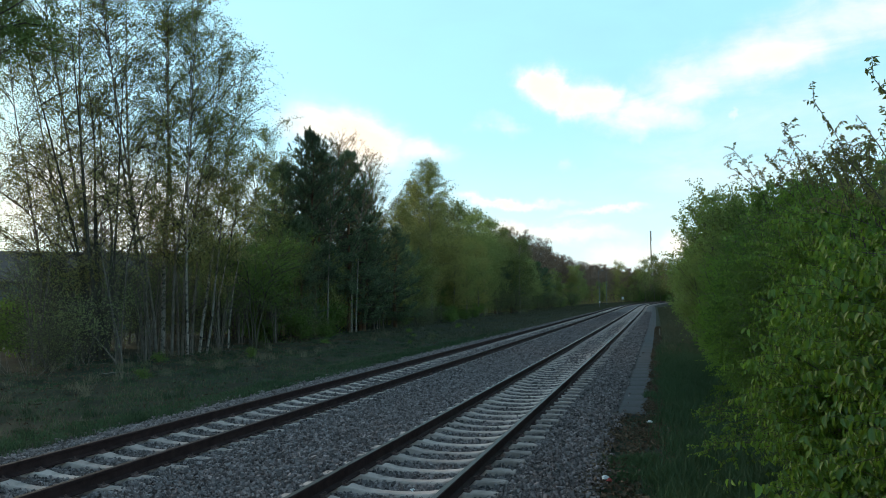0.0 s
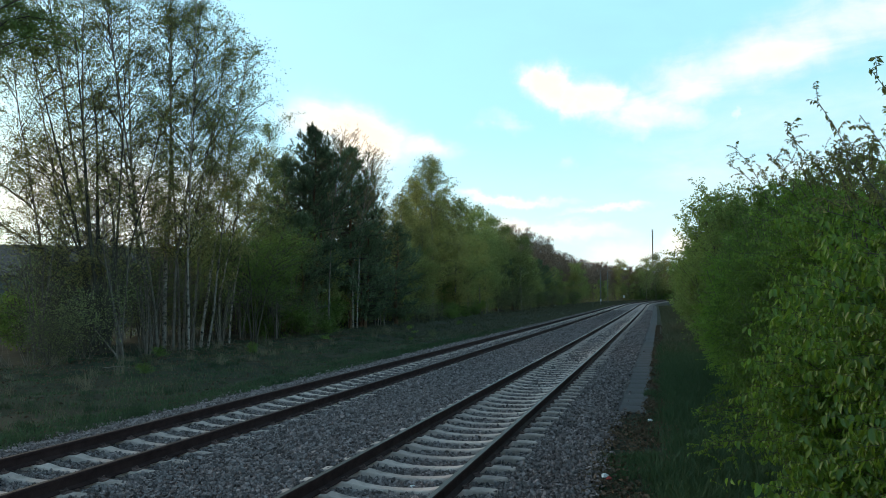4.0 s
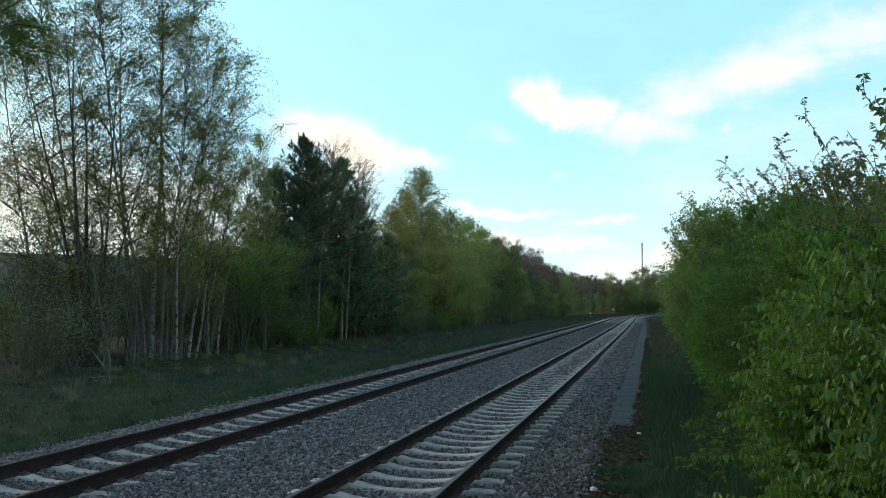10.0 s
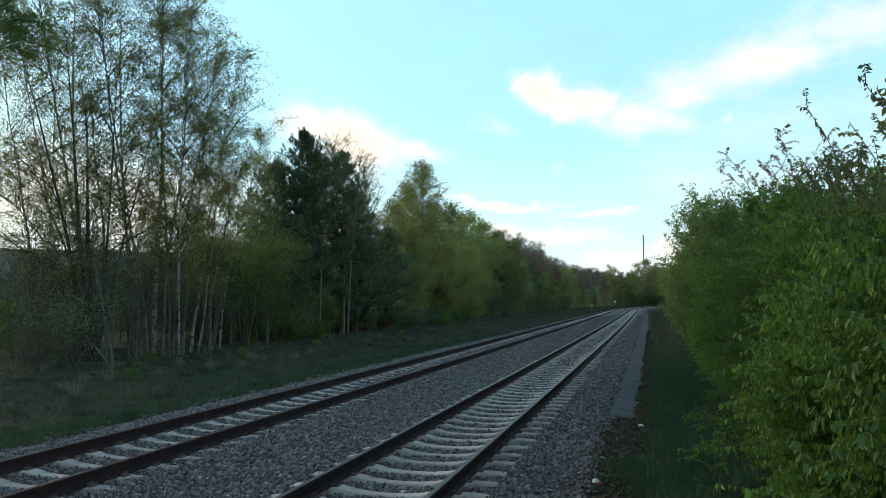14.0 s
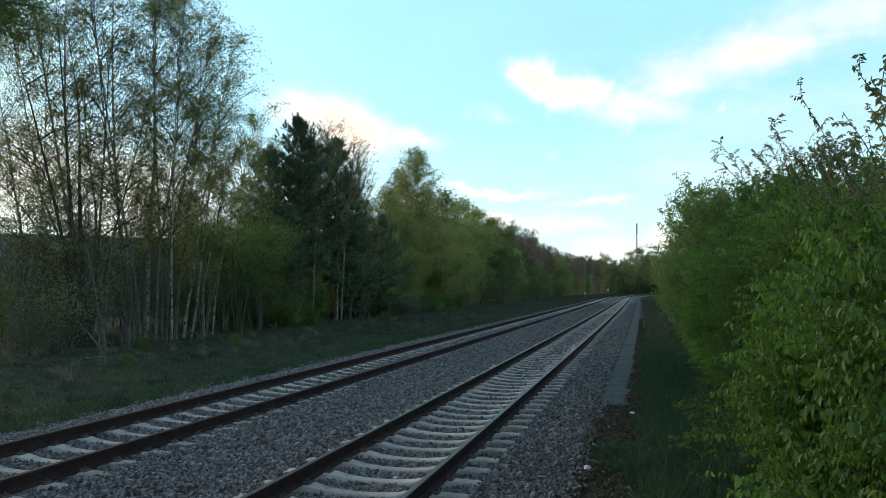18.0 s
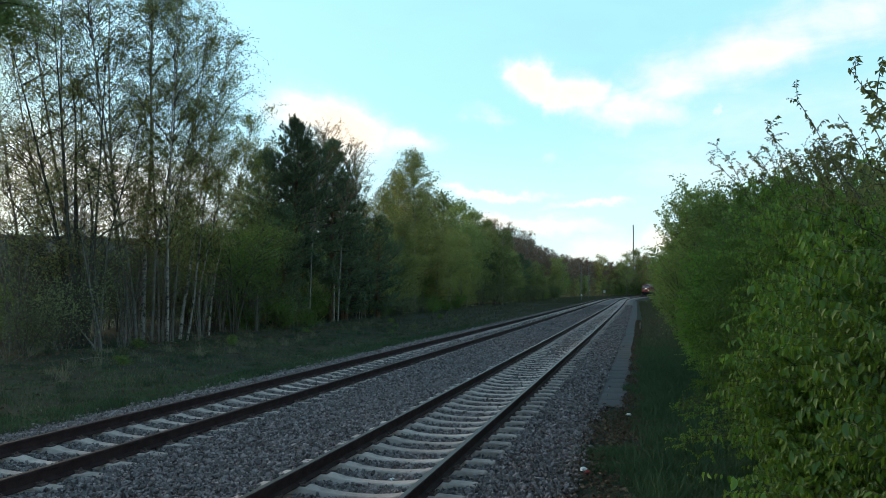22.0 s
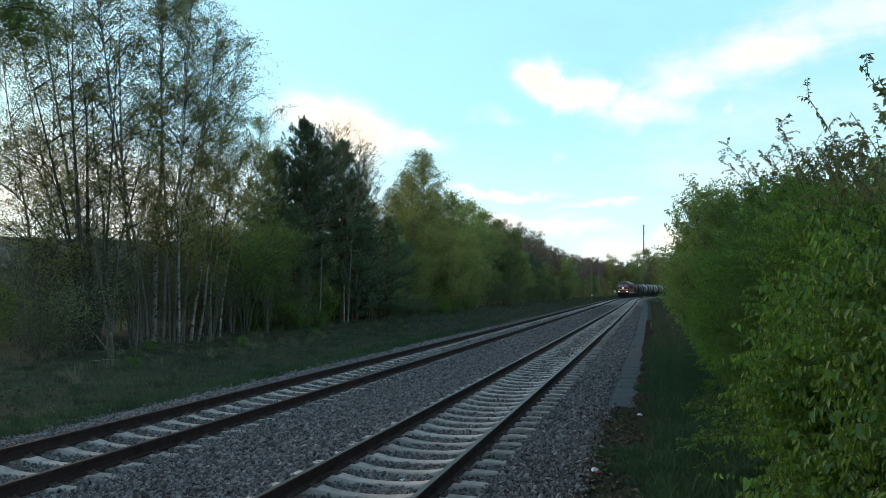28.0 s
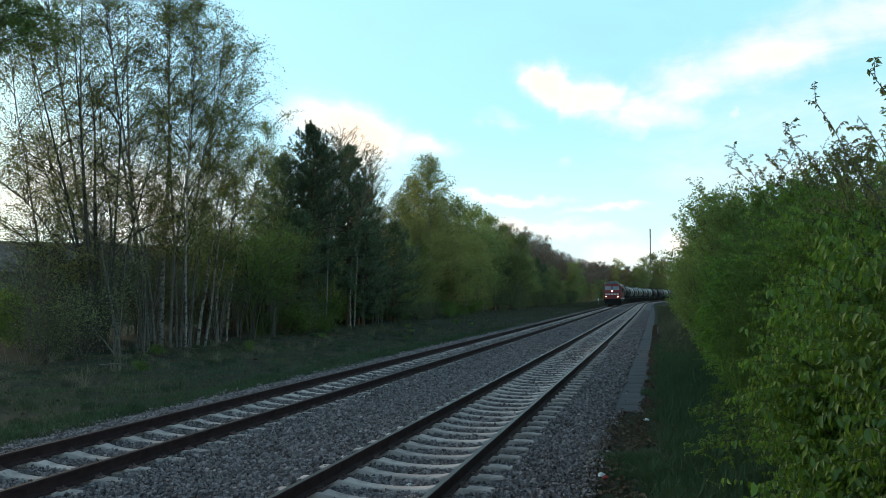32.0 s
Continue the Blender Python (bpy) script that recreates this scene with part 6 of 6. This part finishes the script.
def tank_wagon(mat, label):
    """A four-axle tank wagon along +y from its front buffers."""
    w = thing("tank_wagon", label, "tank wagon", group="tank wagons of the train")
    L, r, zc = 14.2, 1.30, 2.48
    prof = [(1.7, 0.15), (1.73, 0.7), (1.85, 1.0), (2.1, 1.22), (2.4, r), (L - 2.4, r), (L - 2.1, 1.22), (L - 1.85, 1.0), (L - 1.73, 0.7), (L - 1.7, 0.15)]
    part("tank", tubes(Geo(), [[(0, y, zc) for y, _ in prof]], [[q for _, q in prof]], 28, cap=True), mat, w)
    for y in (3.0, 5.7, 8.5, 11.2):
        part("tank_band", tubes(Geo(), [[(0, y - 0.06, zc), (0, y + 0.06, zc)]], [[r + 0.015, r + 0.015]], 28), mat, w)
    part("spill_stain", tubes(Geo(), [[(0, L / 2 - 0.9, zc), (0, L / 2 - 0.5, zc), (0, L / 2 + 0.7, zc), (0, L / 2 + 1.0, zc)]], [[r + 0.004, r + 0.008, r + 0.008, r + 0.004]], 28), M_SPILLGAP, w, "dark oily stain below the dome")
    # the shade of the gap between wagons is put into the end colour
    for y in (1.9, L - 1.9):
        part("tank_end", tubes(Geo(), [[(0, y - 0.30, zc), (0, y, zc), (0, y + 0.30, zc)]], [[0.86, 1.12, 1.26] if y < 5 else [1.26, 1.12, 0.86]], 24), M_SPILLGAP, w, "tank end darkened in colour like the gap between wagons")
    part("dome", tubes(Geo(), [[(0, L / 2, zc + r - 0.1), (0, L / 2, zc + r + 0.18), (0, L / 2, zc + r + 0.24)]], [[0.38, 0.38, 0.2]], 14, cap=True), mat, w)
    part("walkway", box(Geo(), (-0.45, 2.2, zc + r + 0.03), (0.45, L - 2.2, zc + r + 0.08), bevel=0.01), M_GALV, w, smooth=False)
    for s in (-1, 1):
        part("sill", box(Geo(), (s * 1.15 - 0.1, 0.2, 0.95), (s * 1.15 + 0.1, L - 0.2, 1.25), bevel=0.02), M_DARK, w, smooth=False)
        for y in (2.9, L - 2.9):
            part("saddle", box(Geo(), (s * 0.75 - 0.4, y - 0.25, 1.2), (s * 0.75 + 0.4, y + 0.25, 1.75), bevel=0.05), M_DARK, w, smooth=False)
        for y in (-0.45, L - 0.1):
            part("buffer", tubes(Geo(), [[(s * 0.875, y, 1.06), (s * 0.875, y + 0.55, 1.06)]], [[0.22, 0.12]], 12, cap=True), M_DARK, w)
        part("ladder", tubes(Geo(), [[(s * 1.46, L / 2 - 0.2, 1.1), (s * 1.4, L / 2 - 0.2, 2.6), (s * 0.6, L / 2 - 0.2, 3.75)], [(s * 1.46, L / 2 + 0.2, 1.1), (s * 1.4, L / 2 + 0.2, 2.6), (s * 0.6, L / 2 + 0.2, 3.75)]], np.full((2, 3), 0.025), 5), M_GALV, w)
        for yc in (2.6, L - 2.6):
            part("bogie_frame", box(Geo(), (s * 0.98, yc - 1.3, 0.4), (s * 1.12, yc + 1.3, 0.75), bevel=0.05), M_DARK, w, smooth=False)
    for y in (0.15, L - 0.15):
        part("headstock", box(Geo(), (-1.3, y - 0.1, 0.88), (1.3, y + 0.1, 1.28), bevel=0.02), M_DARK, w, smooth=False)
    part("underframe", box(Geo(), (-0.5, 0.2, 0.85), (0.5, L - 0.2, 1.3), bevel=0.03), M_DARK, w, smooth=False)
    for yc in (2.6, L - 2.6):
        for d in (-0.9, 0.9):
            wheelset(w, yc + d, 0.46)
    return w, L + 0.45


def train():
    """The locomotive and its wagons, each with its distance behind the front."""
    lo, step = locomotive()
    run = [(lo, 0.0, 19.6)]
    labels = ("tank wagon with a dusty light grey tank", "tank wagon with a dark brown tank", "tank wagon with a whitish tank")
    kinds = {}
    d = step + 0.4
    for k in (1, 1, 2, 0, 2, 0, 2, 1, 1, 2, 0, 2):
        if k in kinds:
            w = copy_thing(kinds[k], Matrix.Identity(4))
        else:
            w, _ = tank_wagon(M_TANK[k], labels[k])
            kinds[k] = w
        run.append((w, d, 14.2))
        d += 15.3
    return run


kinds, far, small, brush, green, willow = woods_left()
woods_right(far, small, brush, green, willow)
near_hedge()
grass()
tufts()
litter()
lamp_post(-13.4, 185, 8.6, True)
lamp_post(-15.6, 222, 9.2, False)
sign_post(-12.6, 235, 2.4, 0.6)
sign_post(3.0, 134, 0.75, 0.24, "marker_post", "small white marker post at the edge of the verge")
stump_post(-0.1, 45.9, 0.42)
radio_mast()
hall()
RUN = train()
stones()


# ---------------------------------------------------------------- what moves
def motions():
    ys = np.arange(60, 1100, 0.5)
    cx = bend(ys)
    arc = np.concatenate([[0], np.cumsum(np.hypot(np.diff(cx), np.diff(ys)))])

    def place(s):
        y = float(np.interp(s, arc, ys))
        h = heading(y)
        return Vector((float(bend(y)) + FAR_TRACK * math.cos(h), y - FAR_TRACK * math.sin(h), RAIL_TOP))
    s32 = float(np.interp(FRONT_AT_END, ys, arc))
    for ob, behind, length in RUN:
        rows = []
        for t in range(0, 33):
            s = s32 + SPEED * (32 - t) + behind
            a, b = place(s + 0.15 * length), place(s + 0.85 * length)
            d = (b - a).normalized()
            rows.append((t, Matrix.Translation(a - d * (0.15 * length)) @ Euler((0, 0, math.atan2(-d.x, d.y))).to_matrix().to_4x4()))
        walk(ob, rows)


FRONT_AT_END, SPEED = 137.7, 16.68
motions()
